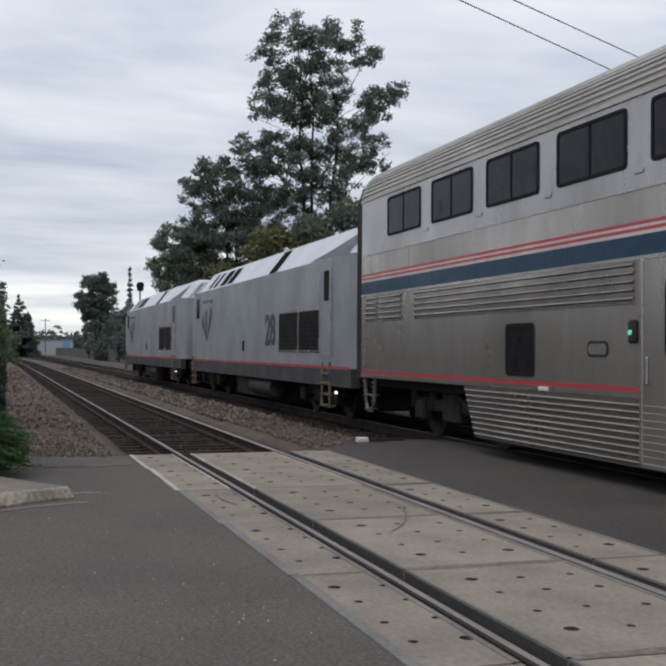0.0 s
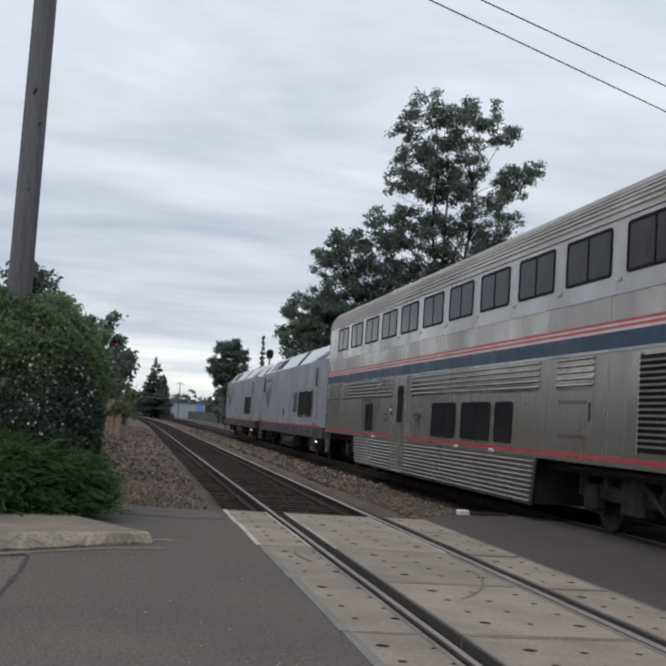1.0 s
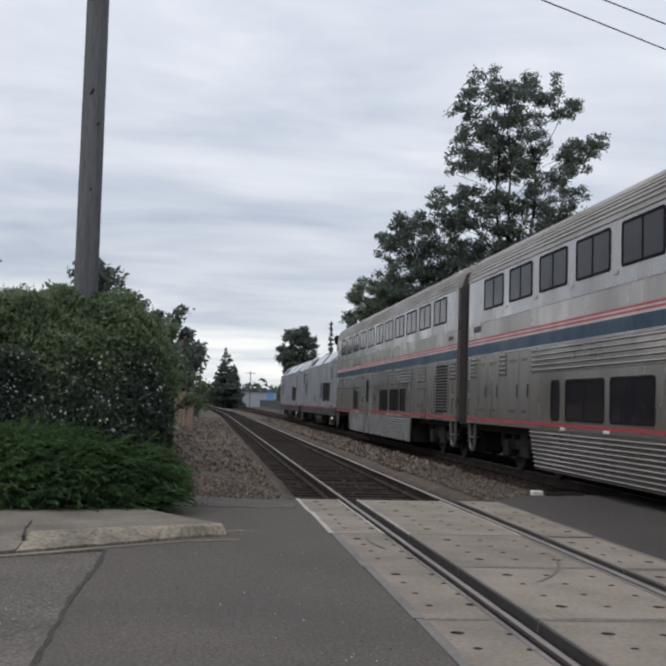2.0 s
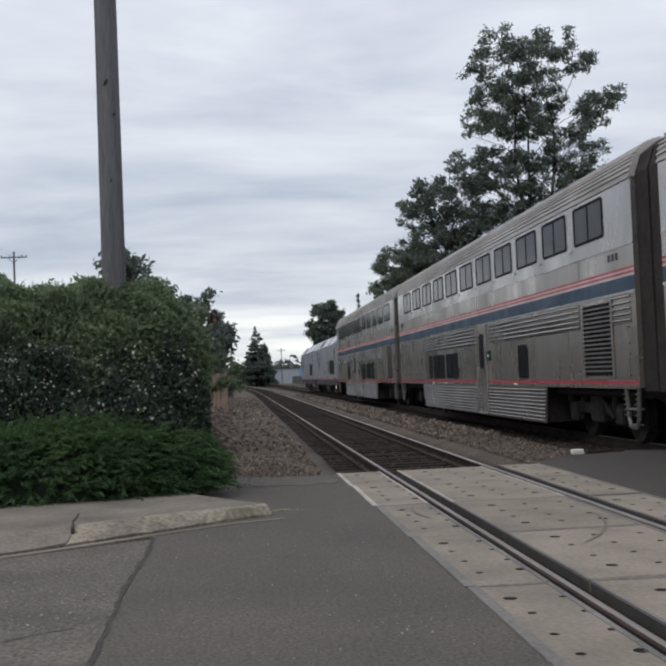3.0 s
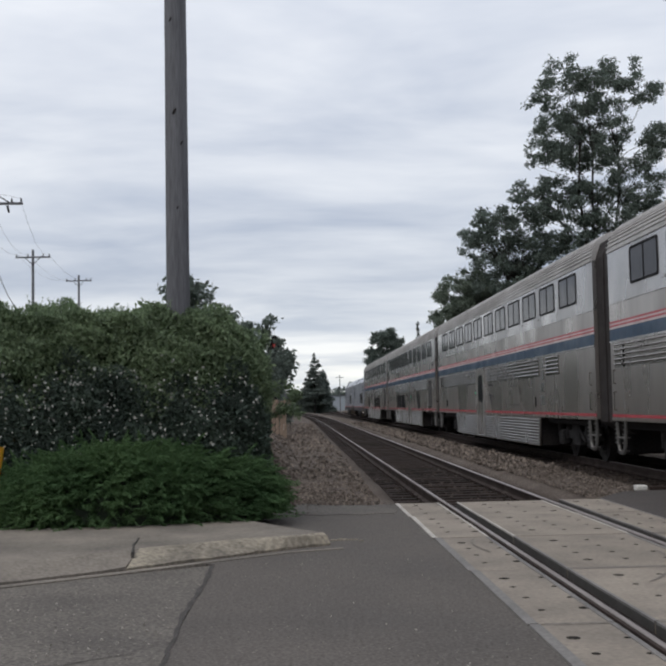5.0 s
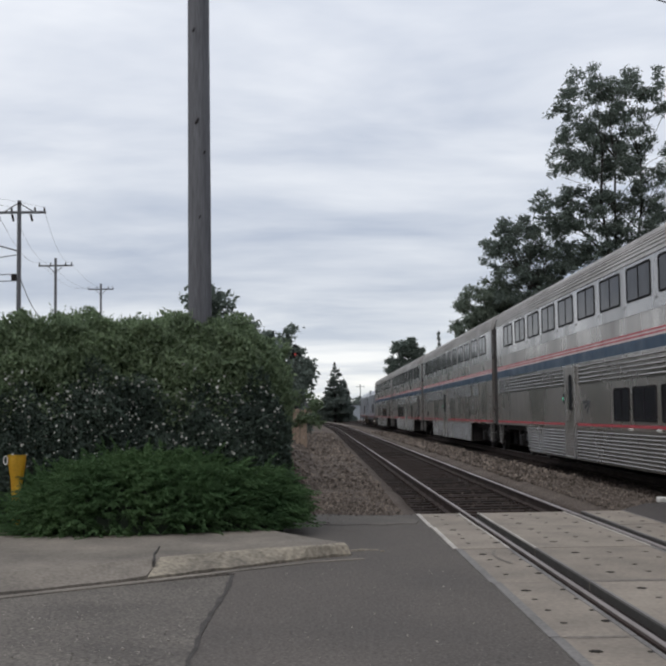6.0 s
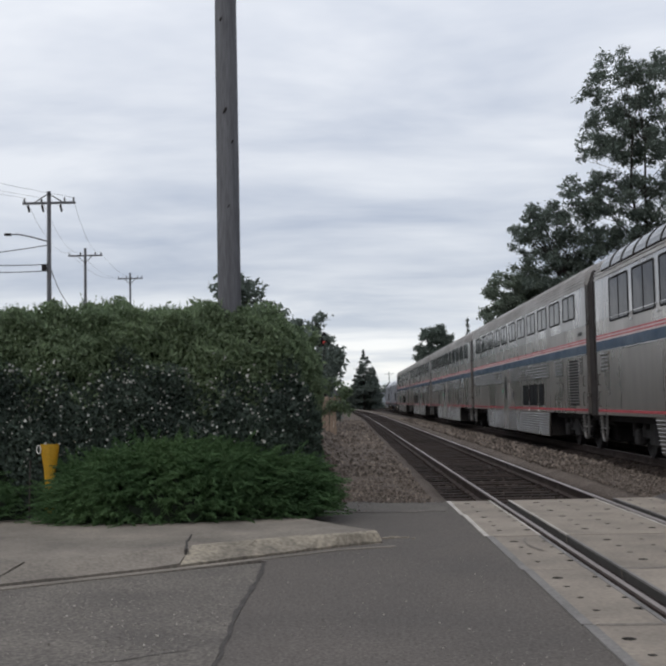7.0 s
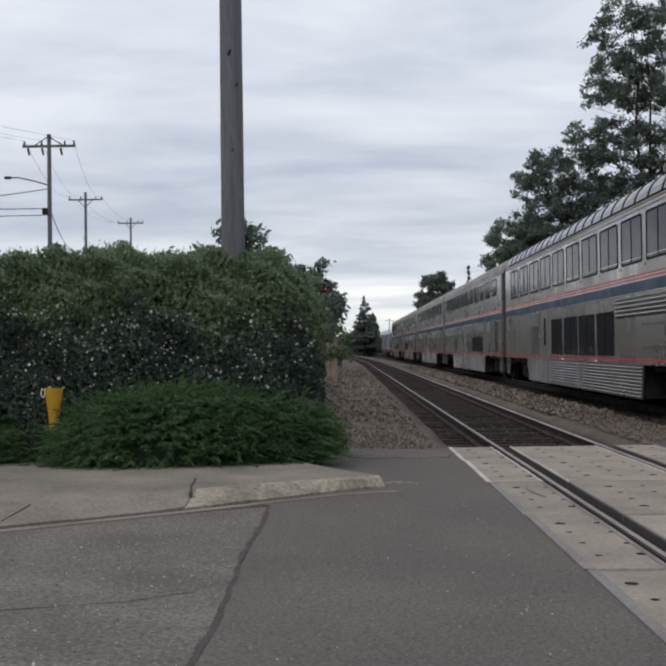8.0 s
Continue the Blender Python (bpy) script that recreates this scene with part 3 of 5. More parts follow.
def panel_mesh(x0, x1, length, columns, offsets, rng):
    """A crossing slab with sockets sunk into its top; origin at its near end."""
    bm = bmesh.new()
    r = 0.05
    holes = [(x + rng.uniform(-0.012, 0.012), y + rng.uniform(-0.03, 0.03), 0.046 if (x, y) in ((columns[0], offsets[-1]), (columns[-1], offsets[0]), (columns[0], offsets[0] if len(columns) == 3 else -1)) else 0.026 + 0.006 * rng.random()) for x in columns for y in offsets]
    ys = sorted({0.0, length} | {round(v, 4) for _, y, _ in holes for v in (y - r, y + r)})
    # one band of cells a column, so that sockets never share a cell
    edges = [x0] + [(a + b) / 2 for a, b in zip(columns, columns[1:])] + [x1]
    for i, cx in enumerate(columns):
        mine = sorted((h for h in holes if abs(h[0] - cx) < 0.02), key=lambda h: h[1])
        y = 0.0
        for hx, hy, hr in mine:
            a, b, lo, hi = edges[i], edges[i + 1], hy - r, hy + r
            V = bm.verts.new
            bm.faces.new([V(p) for p in ((a, y, 0), (b, y, 0), (b, lo, 0), (a, lo, 0))])
            bm.faces.new([V(p) for p in ((a, lo, 0), (hx - r, lo, 0), (hx - r, hi, 0), (a, hi, 0))])
            bm.faces.new([V(p) for p in ((hx + r, lo, 0), (b, lo, 0), (b, hi, 0), (hx + r, hi, 0))])
            ring = [(hx + r * u, hy + r * v) for u, v in ((1, 0), (1, 1), (0, 1), (-1, 1), (-1, 0), (-1, -1), (0, -1), (1, -1))]
            outer = [V((*p, 0)) for p in ring]
            rim = [V((hx + hr * math.cos(k * math.pi / 4), hy + hr * 1.05 * math.sin(k * math.pi / 4), 0)) for k in range(8)]
            deep = [V((v.co.x, v.co.y, -0.035)) for v in rim]
            for k in range(8):
                j = (k + 1) % 8
                bm.faces.new((outer[k], outer[j], rim[j], rim[k]))
                bm.faces.new((rim[k], rim[j], deep[j], deep[k])).material_index = 1
            bm.faces.new(deep).material_index = 1
            y = hi
        bm.faces.new([bm.verts.new(p) for p in ((edges[i], y, 0), (edges[i + 1], y, 0), (edges[i + 1], length, 0), (edges[i], length, 0))])
    # sides and underside; flangeway sides take the dark colour of shade in the gap
    low = [(x0, 0), (x1, 0), (x1, length), (x0, length)]
    for k in range(4):
        (ax, ay), (bx, by) = low[k], low[(k + 1) % 4]
        bm.faces.new([bm.verts.new(p) for p in ((ax, ay, -0.2), (bx, by, -0.2), (bx, by, 0), (ax, ay, 0))]).material_index = 1 if k in (1, 3) and x0 > -1 else 0
    bm.faces.new([bm.verts.new((x, y, -0.2)) for x, y in reversed(low)])
    bmesh.ops.remove_doubles(bm, verts=bm.verts, dist=0.0005)
    bmesh.ops.recalc_face_normals(bm, faces=bm.faces)
    return bm


def build_crossing():
    rng = random.Random(5)
    crossing = empty("level_crossing", "pale concrete level crossing panels with steel edges and sockets", "level crossing", kind="structure")
    joints = [0.0, -1.86, -4.04, -6.29, -8.52, -10.75, -12.98, -15.2, -17.4, -19.6]
    lefts = [-1.445, -1.425, -1.405, -1.390, -1.380]
    for row, (far, near) in enumerate(zip(joints, joints[1:])):
        left = lefts[min(row, 4)]
        length = far - near - 0.022
        full = length > 2.0
        offsets = [0.47, 0.91, 1.38, 1.80] if full else [0.36, 0.95, 1.45]
        for x0, x1, columns in ((left, -0.835, (-1.19, -0.89)), (-0.575, 0.65, (-0.26, 0.08, 0.45)), (0.895, 1.50, (1.05, 1.33))):
            bm = panel_mesh(x0, x1, length, columns, offsets, rng)
            slab = part("panel", bm, CONCRETE, crossing)
            slab.data.materials.append(RECESS_SHADE)
            slab.location = (0, near, rng.uniform(-0.003, 0.003))
            # steel angle along the long edges
            for ex, w in ((x0, (0.05 if row < 2 else 0.07) if x0 < -1 else 0.022), (x1, -0.022 if row < 2 else -0.035)):
                bm = bmesh.new()
                box(bm, ex - 0.002 if w > 0 else ex + w, ex + w if w > 0 else ex + 0.002, 0.0, length, -0.012, 0.005)
                part("edge_angle", bm, EDGE_PALE if row < 2 and ex < 0.7 else EDGE, slab, "worn galvanised edge angle")
    # grimy bands along some joints
    for y, x0, x1, wide in ((-6.30, -0.55, 0.64, 0.09), (-8.53, -0.55, 0.64, 0.11), (-4.06, 0.92, 1.47, 0.09), (-6.30, 0.92, 1.47, 0.10), (-8.53, -1.28, -0.86, 0.06), (-10.76, -0.55, 0.64, 0.10)):
        bm = bmesh.new()
        n, rows = 14, []
        for k in range(n + 1):
            x, h = x0 + (x1 - x0) * k / n, wide * rng.uniform(0.4, 0.62)
            rows.append((bm.verts.new((x, y - h, 0.0045)), bm.verts.new((x, y + h * 0.8, 0.0045))))
        for a, b in zip(rows, rows[1:]):
            bm.faces.new((a[0], b[0], b[1], a[1]))
        part("joint_stain", bm, SCUFF, crossing, "grimy stain along a panel joint")
    # curved tyre scuffs on some slabs
    for x0, x1 in ((-0.835, -0.792), (0.792, 0.895), (-0.712, -0.575), (0.65, 0.712)):
        bm = bmesh.new()
        box(bm, x0 + 0.002, x1 - 0.002, -20, -0.02, -0.24, -0.075 if (x1 - x0) > 0.08 else -0.035)
        part("flangeway_filler", bm, RUBBER, crossing, "dark rubber flangeway filler")
    for pts in ([(-1.02 + 0.10 * (k / 14) ** 2 - 0.12 * math.sin(k / 14 * 2.0), -5.2 + 0.95 * k / 14) for k in range(15)], [(-0.12 + 0.62 * math.sin(k / 18 * 1.5), -7.05 + 1.7 * (k / 18) ** 1.2) for k in range(19)]):
        bm = bmesh.new()
        prev = None
        for x, y in pts:
            now = (bm.verts.new((x - 0.014, y, 0.0065)), bm.verts.new((x + 0.014, y, 0.0065)))
            if prev:
                bm.faces.new((*prev, now[1], now[0]))
            prev = now
        part("tyre_scuff", bm, SCUFF, crossing, "faint dark tyre scuff")
    # far track crossing surface, the shade under the train put into its colour
    for x0, x1 in ((4.07, 4.24), (4.44, 5.68), (5.86, 6.08)):
        bm = bmesh.new()
        box(bm, x0, x1, -22, 1.0, -0.2, -0.005, bevel=0.01)
        part("panel", bm, SHADED_PAVING, crossing, "far track crossing panel coloured dark as under the train")


def build_block():
    block = empty("marker_block", "small pale concrete block lying on asphalt beside the track", "concrete block", at=(2.57, 1.55, 0))
    part("body", boxed(-0.09, 0.09, -0.08, 0.08, -0.03, 0.055, bevel=0.015), PALE, block)
    part("board", boxed(0.14, 0.75, -0.06, 0.02, -0.03, 0.035, bevel=0.008), RAIL, block, "rusty flat bar")


build_ground()
build_grit()
build_beds()
build_tracks()
build_crossing()
build_block()


# ---- greenery ----
def build_hedge():
    rng = np.random.default_rng(11)
    hedge = empty("hedge", "tall dense green hedge with pale specks and dark shaded face", "hedge", at=(-6.5, -1.55, 0))
    left, right = -12.6, -3.15

    def skin(x, th, r):
        """A point of the hedge: x along it, th from the front foot over the top to the back, r from core to skin."""
        top = 2.63 + 0.06 * np.sin(x * 1.3) + 0.05 * np.sin(x * 3.1 + 1) - 0.10 * np.exp(-((x + 4.4) / 0.6) ** 2) - 0.42 * np.clip((x + 4.5) / 1.5, 0, 1)
        # round the end next to the gravel
        cap = np.sqrt(np.clip(1 - np.clip((x - right + 0.75) / 0.78, 0, 1) ** 2.4, 0.0, 1))
        lump = np.sin(x * 4.7 + 1.3 * np.sin(th * 5)) * np.sin(th * 9 + x * 1.7) + 0.7 * np.sin(x * 10 + th * 17) * np.sin(th * 6 - x * 3)
        r = r * (1 + 0.045 * lump)
        cs, sn = np.cos(th), np.sin(th)
        y = -np.sign(cs) * np.abs(cs) ** 0.55 * 1.02 * r * (0.35 + 0.65 * cap)
        z = np.abs(sn) ** 0.62 * top * r * (0.72 + 0.28 * cap)
        return np.stack([x + 6.5, y, z], -1)

    # solid core, coloured as the shade between the leaves
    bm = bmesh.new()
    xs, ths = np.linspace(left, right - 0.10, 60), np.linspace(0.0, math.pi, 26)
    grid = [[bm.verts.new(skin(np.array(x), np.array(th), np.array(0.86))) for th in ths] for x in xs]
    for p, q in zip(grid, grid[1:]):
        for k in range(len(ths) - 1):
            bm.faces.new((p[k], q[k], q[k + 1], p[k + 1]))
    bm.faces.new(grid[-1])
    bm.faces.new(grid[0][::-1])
    part("inner_wood", bm, SHADE_CORE, hedge, "near-black core coloured as the shade inside the hedge")

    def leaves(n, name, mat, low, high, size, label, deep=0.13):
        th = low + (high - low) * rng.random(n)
        # the rim between the shaded and the bright leaf colour wanders
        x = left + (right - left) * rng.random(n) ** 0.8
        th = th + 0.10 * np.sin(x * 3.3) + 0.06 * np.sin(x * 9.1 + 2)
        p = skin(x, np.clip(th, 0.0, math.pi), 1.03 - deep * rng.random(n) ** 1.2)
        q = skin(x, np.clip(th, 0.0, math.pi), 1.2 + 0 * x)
        out = q - p
        out /= np.linalg.norm(out, axis=1, keepdims=True) + 1e-9
        a = random_dirs(rng, n) * 0.9 + out * 0.45 + [0, 0, 0.35]
        a /= np.linalg.norm(a, axis=1, keepdims=True)
        b = np.cross(a, out + 0.6 * random_dirs(rng, n))
        b /= np.linalg.norm(b, axis=1, keepdims=True) + 1e-9
        s = size * (0.6 + 0.7 * rng.random((n, 1)))
        quads(name, mat, p + a * s * 0.5, a * s, b * s * 0.48, hedge, label)

    # darker leaves low, lighter ones on top: the hedge's shading by leaf colour
    leaves(90000, "leaves", LEAF, 0.0, 0.62, 0.030, "leathery green leaves coloured darker for the shaded face")
    leaves(95000, "top_leaves", LEAF_TOP, 0.48, 1.9, 0.033, "green leaves coloured lighter for the bright top")
    leaves(26000, "back_leaves", LEAF_TOP, 1.8, 3.14, 0.036, "leaves on the far face")
    # leafy young shoots that stand up from the top
    n = 1000
    x = left + (right - 0.5 - left) * rng.random(n)
    base = skin(x, 0.75 + 1.0 * rng.random(n), 0.99 + 0 * x)
    tall = 0.09 + 0.14 * rng.random((n, 1)) ** 2
    sway = rng.normal(size=(n, 3)) * [0.25, 0.25, 0]
    cs, us, vs = [], [], []
    for k in range(13):
        f = k / 12
        c = base + (sway * f + [0, 0, f]) * tall + random_dirs(rng, n) * 0.030 * (1.3 - f)
        a = random_dirs(rng, n) + [0, 0, 0.5]
        a /= np.linalg.norm(a, axis=1, keepdims=True)
        b = np.cross(a, random_dirs(rng, n))
        b /= np.linalg.norm(b, axis=1, keepdims=True)
        s = 0.030 * (1.15 - 0.6 * f)
        cs.append(c), us.append(a * s), vs.append(b * s * 0.5)
    quads("young_growth", LEAF_TOP, np.concatenate(cs), np.concatenate(us), np.concatenate(vs), hedge, "upright young sprigs")
    # small pale specks scattered over the front face
    n = 720
    x = -9.5 + 6.25 * rng.random(n)
    th = 0.12 + 0.52 * rng.random(n) ** 0.85
    c = skin(x, th, 1.035 + 0.02 * rng.random(n))
    a = random_dirs(rng, n)
    b = np.cross(a, [0.0, 1.0, 0.2])
    b /= np.linalg.norm(b, axis=1, keepdims=True) + 1e-9
    s = 0.012 + 0.016 * rng.random((n, 1)) ** 1.8
    quads("blossoms", PALE_SPECK, c, a * s, b * s * 0.8, hedge, "small pale specks")


def build_juniper():
    rng = np.random.default_rng(12)
    for name, cx, cy, rx, ry, rz, turn, count in (("juniper", -4.72, -2.35, 1.80, 0.98, 0.93, 11, 240000), ("juniper", -8.3, -2.2, 2.0, 0.9, 0.78, 0, 60000)):
        bush = empty(name, "low spreading dark green juniper bush beside the pavement", "bush", "junipers", at=(cx, cy, 0.0))
        # solid core whose near-black colour stands for shade under the sprays
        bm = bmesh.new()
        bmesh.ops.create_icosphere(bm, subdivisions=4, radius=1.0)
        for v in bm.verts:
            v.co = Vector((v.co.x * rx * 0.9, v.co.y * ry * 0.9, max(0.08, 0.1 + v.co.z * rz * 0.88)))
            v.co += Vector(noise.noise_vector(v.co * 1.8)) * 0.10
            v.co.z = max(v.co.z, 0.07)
        part("inner_wood", bm, SHADE_CORE, bush, "near-black core coloured as the shade inside the bush", smooth=True)
        # arching sprays rooted in the bush, each set with short needles
        sprays, per = count // 62, 62
        d = random_dirs(rng, sprays)
        d[:, 2] = np.abs(d[:, 2])
        flat = np.sign(d) * np.abs(d) ** np.array([0.92, 0.75, 0.75])
        root = flat * (0.80 + 0.14 * rng.random((sprays, 1))) * [rx, ry, rz] + [0, 0, 0.10]
        out = flat / np.linalg.norm(flat, axis=1, keepdims=True)
        way = out * [1.1, 0.9, 0.30] + rng.normal(size=(sprays, 3)) * [0.55, 0.45, 0.28] + [0.20, 0, 0.26]
        way /= np.linalg.norm(way, axis=1, keepdims=True)
        reach = 0.18 + 0.24 * rng.random((sprays, 1)) ** 1.4
        cs, us, vs = [], [], []
        for k in range(per):
            f = (k + 0.5) / per
            tilt = way + [0, 0, -0.55 * f]
            tilt /= np.linalg.norm(tilt, axis=1, keepdims=True)
            c = root + (way * f + np.array([0, 0, -0.22]) * f * f) * reach + random_dirs(rng, sprays) * (0.034 * (1.15 - f))
            c[:, 2] = np.maximum(c[:, 2], 0.11 + 0.02 * rng.random(sprays))
            a = tilt * 0.9 + random_dirs(rng, sprays) * 0.55
            a /= np.linalg.norm(a, axis=1, keepdims=True)
            b = np.cross(a, random_dirs(rng, sprays))
            b /= np.linalg.norm(b, axis=1, keepdims=True) + 1e-9
            s = (0.020 + 0.016 * rng.random((sprays, 1))) * (1.1 - 0.35 * f)
            cs.append(c), us.append(a * s), vs.append(b * s * 0.19)
        quads("foliage", JUNIPER, np.concatenate(cs), np.concatenate(us), np.concatenate(vs), bush, "feathery green shoots")
        bush.rotation_euler = (0, 0, radians(turn))


def tree(name, label, x, y, height, blobs, leaf, per, mat, trunk=0.25, stems=((0, 0),), group="", seed=1):
    rng = np.random.default_rng(seed)
    ob = empty(name, label, "tree", group, at=(x, y, -0.45))
    bm = bmesh.new()
    for dx, dy in stems:
        p, r = Vector((dx * 0.4, dy * 0.4, 0)), trunk
        segs = 6
        for k in range(1, segs + 1):
            q = Vector((dx * (0.4 + 0.9 * k / segs) + rng.normal() * 0.12, dy * (0.4 + 0.9 * k / segs) + rng.normal() * 0.12, height * 0.8 * k / segs))
            tube(bm, p, q, r, r * 0.78, 7)
            p, r = q, r * 0.78
    for bx, by, bz, rx, ry, rz in blobs[::max(1, len(blobs) // 70)]:
        root = min(max(bz - max(2.2 * rz, 0.95 * math.hypot(bx, by)), 0.3 * bz), height * 0.8)
        s = stems[int(rng.integers(len(stems)))]
        f = 0.4 + 0.9 * root / (height * 0.9)
        a = Vector((s[0] * f, s[1] * f, root))
        b = Vector((bx, by, bz))
        mid = a.lerp(b, 0.55) + Vector((0, 0, 0.12 * (b - a).length))
        tube(bm, a, mid, trunk * 0.11, trunk * 0.07, 5)
        tube(bm, mid, b, trunk * 0.07, trunk * 0.03, 5)
    part("trunk", bm, BARK, ob, "dark bark")
    leaves_in(rng, blobs, per, leaf, "crown", mat, ob, shell=0.25, clump=leaf * 0.8)
    return ob


def build_trees():
    # tall tree behind the train
    main = [(12.9, 20.1, 1.1), (14.6, 19.9, 1.0), (16.4, 20.4, 1.1), (11.8, 19.1, 0.7), (17.8, 19.1, 0.8), (13.5, 18.5, 1.2), (15.4, 18.4, 1.2), (12.3, 17.2, 1.0), (14.1, 16.8, 1.2), (15.8, 16.7, 1.1), (11.7, 15.7, 1.0), (13.2, 15.3, 1.2), (15.0, 15.2, 1.2), (18.9, 16.8, 1.1), (19.8, 17.3, 0.6), (18.1, 15.5, 1.0), (17.1, 14.5, 1.0), (10.4, 13.1, 0.8), (12.0, 13.6, 1.0), (13.6, 13.5, 1.2), (15.4, 13.4, 1.1), (18.3, 13.8, 0.7), (11.5, 12.1, 1.0), (13.1, 11.8, 1.1), (14.9, 11.7, 1.1), (17.0, 12.8, 1.0), (18.4, 12.5, 0.6), (16.3, 11.2, 1.0), (12.4, 10.6, 1.0), (14.1, 10.3, 1.1)]
    rng = random.Random(8)

    def airy(list_of, cx, depth, parts=7, size=0.40):
        out = []
        for x, z, r in list_of:
            for _ in range(parts):
                a, d = rng.uniform(0, 6.283), r * math.sqrt(rng.random()) * 0.92
                s = r * size * rng.uniform(0.7, 1.25)
                out.append((x - cx + d * math.cos(a), rng.uniform(-depth, depth), z + 0.45 + 0.9 * d * math.sin(a), s * 1.2, s * 1.2, s * 0.75))
        return out

    blobs = airy([(x, z, r) for x, z, r in main], 14.6, 1.6, 20, 0.34)
    tree("tree", "tall dark green tree with an airy layered crown and several stems", 14.6, 46, 20.6, blobs, 0.088, 52, TREE_LEAF, 0.24, ((0, 0), (1.4, 0.5), (-0.7, -0.4)), "trees by the line", 21)
    low = [(9.0, 11.6, 1.3), (10.8, 11.3, 1.4), (7.8, 11.2, 0.8), (7.9, 10.0, 1.2), (10.2, 10.0, 1.4), (8.6, 8.6, 1.5), (10.6, 8.2, 1.6), (9.6, 6.6, 1.7), (11.8, 9.4, 1.5)]
    blobs = airy(low, 9.6, 1.4, 20, 0.29)
    tree("tree", "dark green broadleaf tree beside a taller one", 9.6, 46.5, 11.0, blobs, 0.085, 68, TREE_LEAF, 0.22, ((0, 0), (0.5, 0.3)), "trees by the line", 22)
    low = [(6.5, 7.9, 1.2), (7.5, 8.2, 1.1), (6.9, 6.7, 1.0), (6.2, 6.2, 1.0), (7.8, 6.6, 1.3), (7.0, 5.0, 1.5), (8.6, 5.2, 1.5), (7.6, 3.4, 1.6)]
    blobs = airy(low, 7.2, 1.2, 18, 0.33)
    tree("tree", "green leafy tree with a lighter rounded crown", 7.2, 47, 8.5, blobs, 0.09, 85, LIGHT_LEAF, 0.16, ((0, 0),), "trees by the line", 23)
    for k, (x, y, h, m) in enumerate(((11.5, 40, 8.4, TREE_LEAF_WARM), (13.9, 41, 9.8, TREE_LEAF), (16.2, 41, 10.2, TREE_LEAF_WARM), (18.6, 42, 11.0, TREE_LEAF), (21.5, 43, 12.0, TREE_LEAF), (9.2, 43, 6.4, TREE_LEAF_WARM), (25.5, 44, 12.5, TREE_LEAF))):
        blobs = [(rng.uniform(-1.6, 1.6), rng.uniform(-1, 1), h * (0.25 + 0.68 * (j / 15)), 1.15, 1.1, 0.85) for j in range(16)]
        tree("tree", "leafy understorey tree behind the train", x, y, h, blobs, 0.15, 50, m, 0.14, ((0, 0),), "understorey trees", 30 + k)
    # round tree and the far row right of the line
    blobs = airy([(-1.0, 7.2, 1.1), (0.6, 7.6, 1.2), (-0.6, 8.7, 1.1), (0.4, 9.3, 1.0), (1.5, 8.2, 0.9), (-1.6, 6.2, 0.9), (0.2, 6.2, 1.1), (1.6, 6.6, 0.9), (-0.4, 4.8, 1.2), (0.9, 4.6, 1.1)], 0.0, 1.2, 15, 0.34)
    tree("tree", "round dark broadleaf tree far along the line", 7.7, 110, 10.3, blobs, 0.14, 60, TREE_LEAF, 0.2, ((0, 0),), "far trees", 41)
    for k in range(26):
        x, y, h = 5.6 + 1.0 * (k % 4) + 0.012 * k * k, 62 + 5.6 * k, rng.uniform(3.6, 6.0)
        blobs = [(rng.uniform(-1.4, 1.4), rng.uniform(-1.4, 1.4), h * (0.25 + 0.65 * rng.random()), 1.5, 1.6, 1.2) for _ in range(11)]
        tree("tree", "dark green tree in the far row beside the line", 8.8 + (x - 5.6), y, h, blobs, 0.30, 20, CONIFER_LEAF if k % 3 else TREE_LEAF, 0.15, ((0, 0),), "far trees", 50 + k)
    # bushes and trees along the left of the line
    for k, (x, y, h, w, m) in enumerate(((-5.35, 1.0, 3.75, 0.48, LEAF_TOP), (-4.15, 1.2, 3.55, 0.48, LEAF_TOP), (-4.48, 5.0, 4.75, 0.74, TREE_LEAF), (-3.62, 8.0, 3.85, 0.34, LEAF_TOP), (-4.0, 7.0, 3.7, 0.50, LEAF_TOP), (-4.4, 13.5, 4.0, 0.6, TREE_LEAF), (-7.2, 1.2, 3.2, 0.5, LEAF_TOP), (-5.6, 7.0, 3.2, 0.8, TREE_LEAF), (-6.6, 11.0, 3.7, 1.0, TREE_LEAF), (-4.7, 16.0, 3.8, 0.7, LEAF),
                                     (-5.0, 26.0, 4.6, 0.8, TREE_LEAF), (-3.9, 38.0, 4.9, 1.0, TREE_LEAF), (-4.3, 43.0, 4.6, 1.1, CONIFER_LEAF), (-5.2, 48.0, 5.4, 1.4, TREE_LEAF), (-5.6, 62.0, 5.6, 1.5, CONIFER_LEAF), (-6.0, 80.0, 5.8, 1.8, TREE_LEAF), (-6.4, 105.0, 6.0, 2.0, CONIFER_LEAF), (-7.4, 130.0, 7.0, 2.2, CONIFER_LEAF), (-9.5, 165.0, 8.0, 2.6, CONIFER_LEAF))):
        blobs = [(rng.uniform(-w, w) * 0.7, rng.uniform(-w, w) * 0.7, h * (0.22 + 0.68 * (j + rng.random()) / 12), w * 0.55, w * 0.55, w * 0.42) for j in range(12)]
        tree("tree" if h > 3.3 else "shrub", "dark green bushy tree along the gravel shoulder", x, y, h, blobs, 0.055 + 0.0022 * y, max(16, 260 - 4.5 * y), m, 0.09, ((0, 0),), "trees along the shoulder", 80 + k)
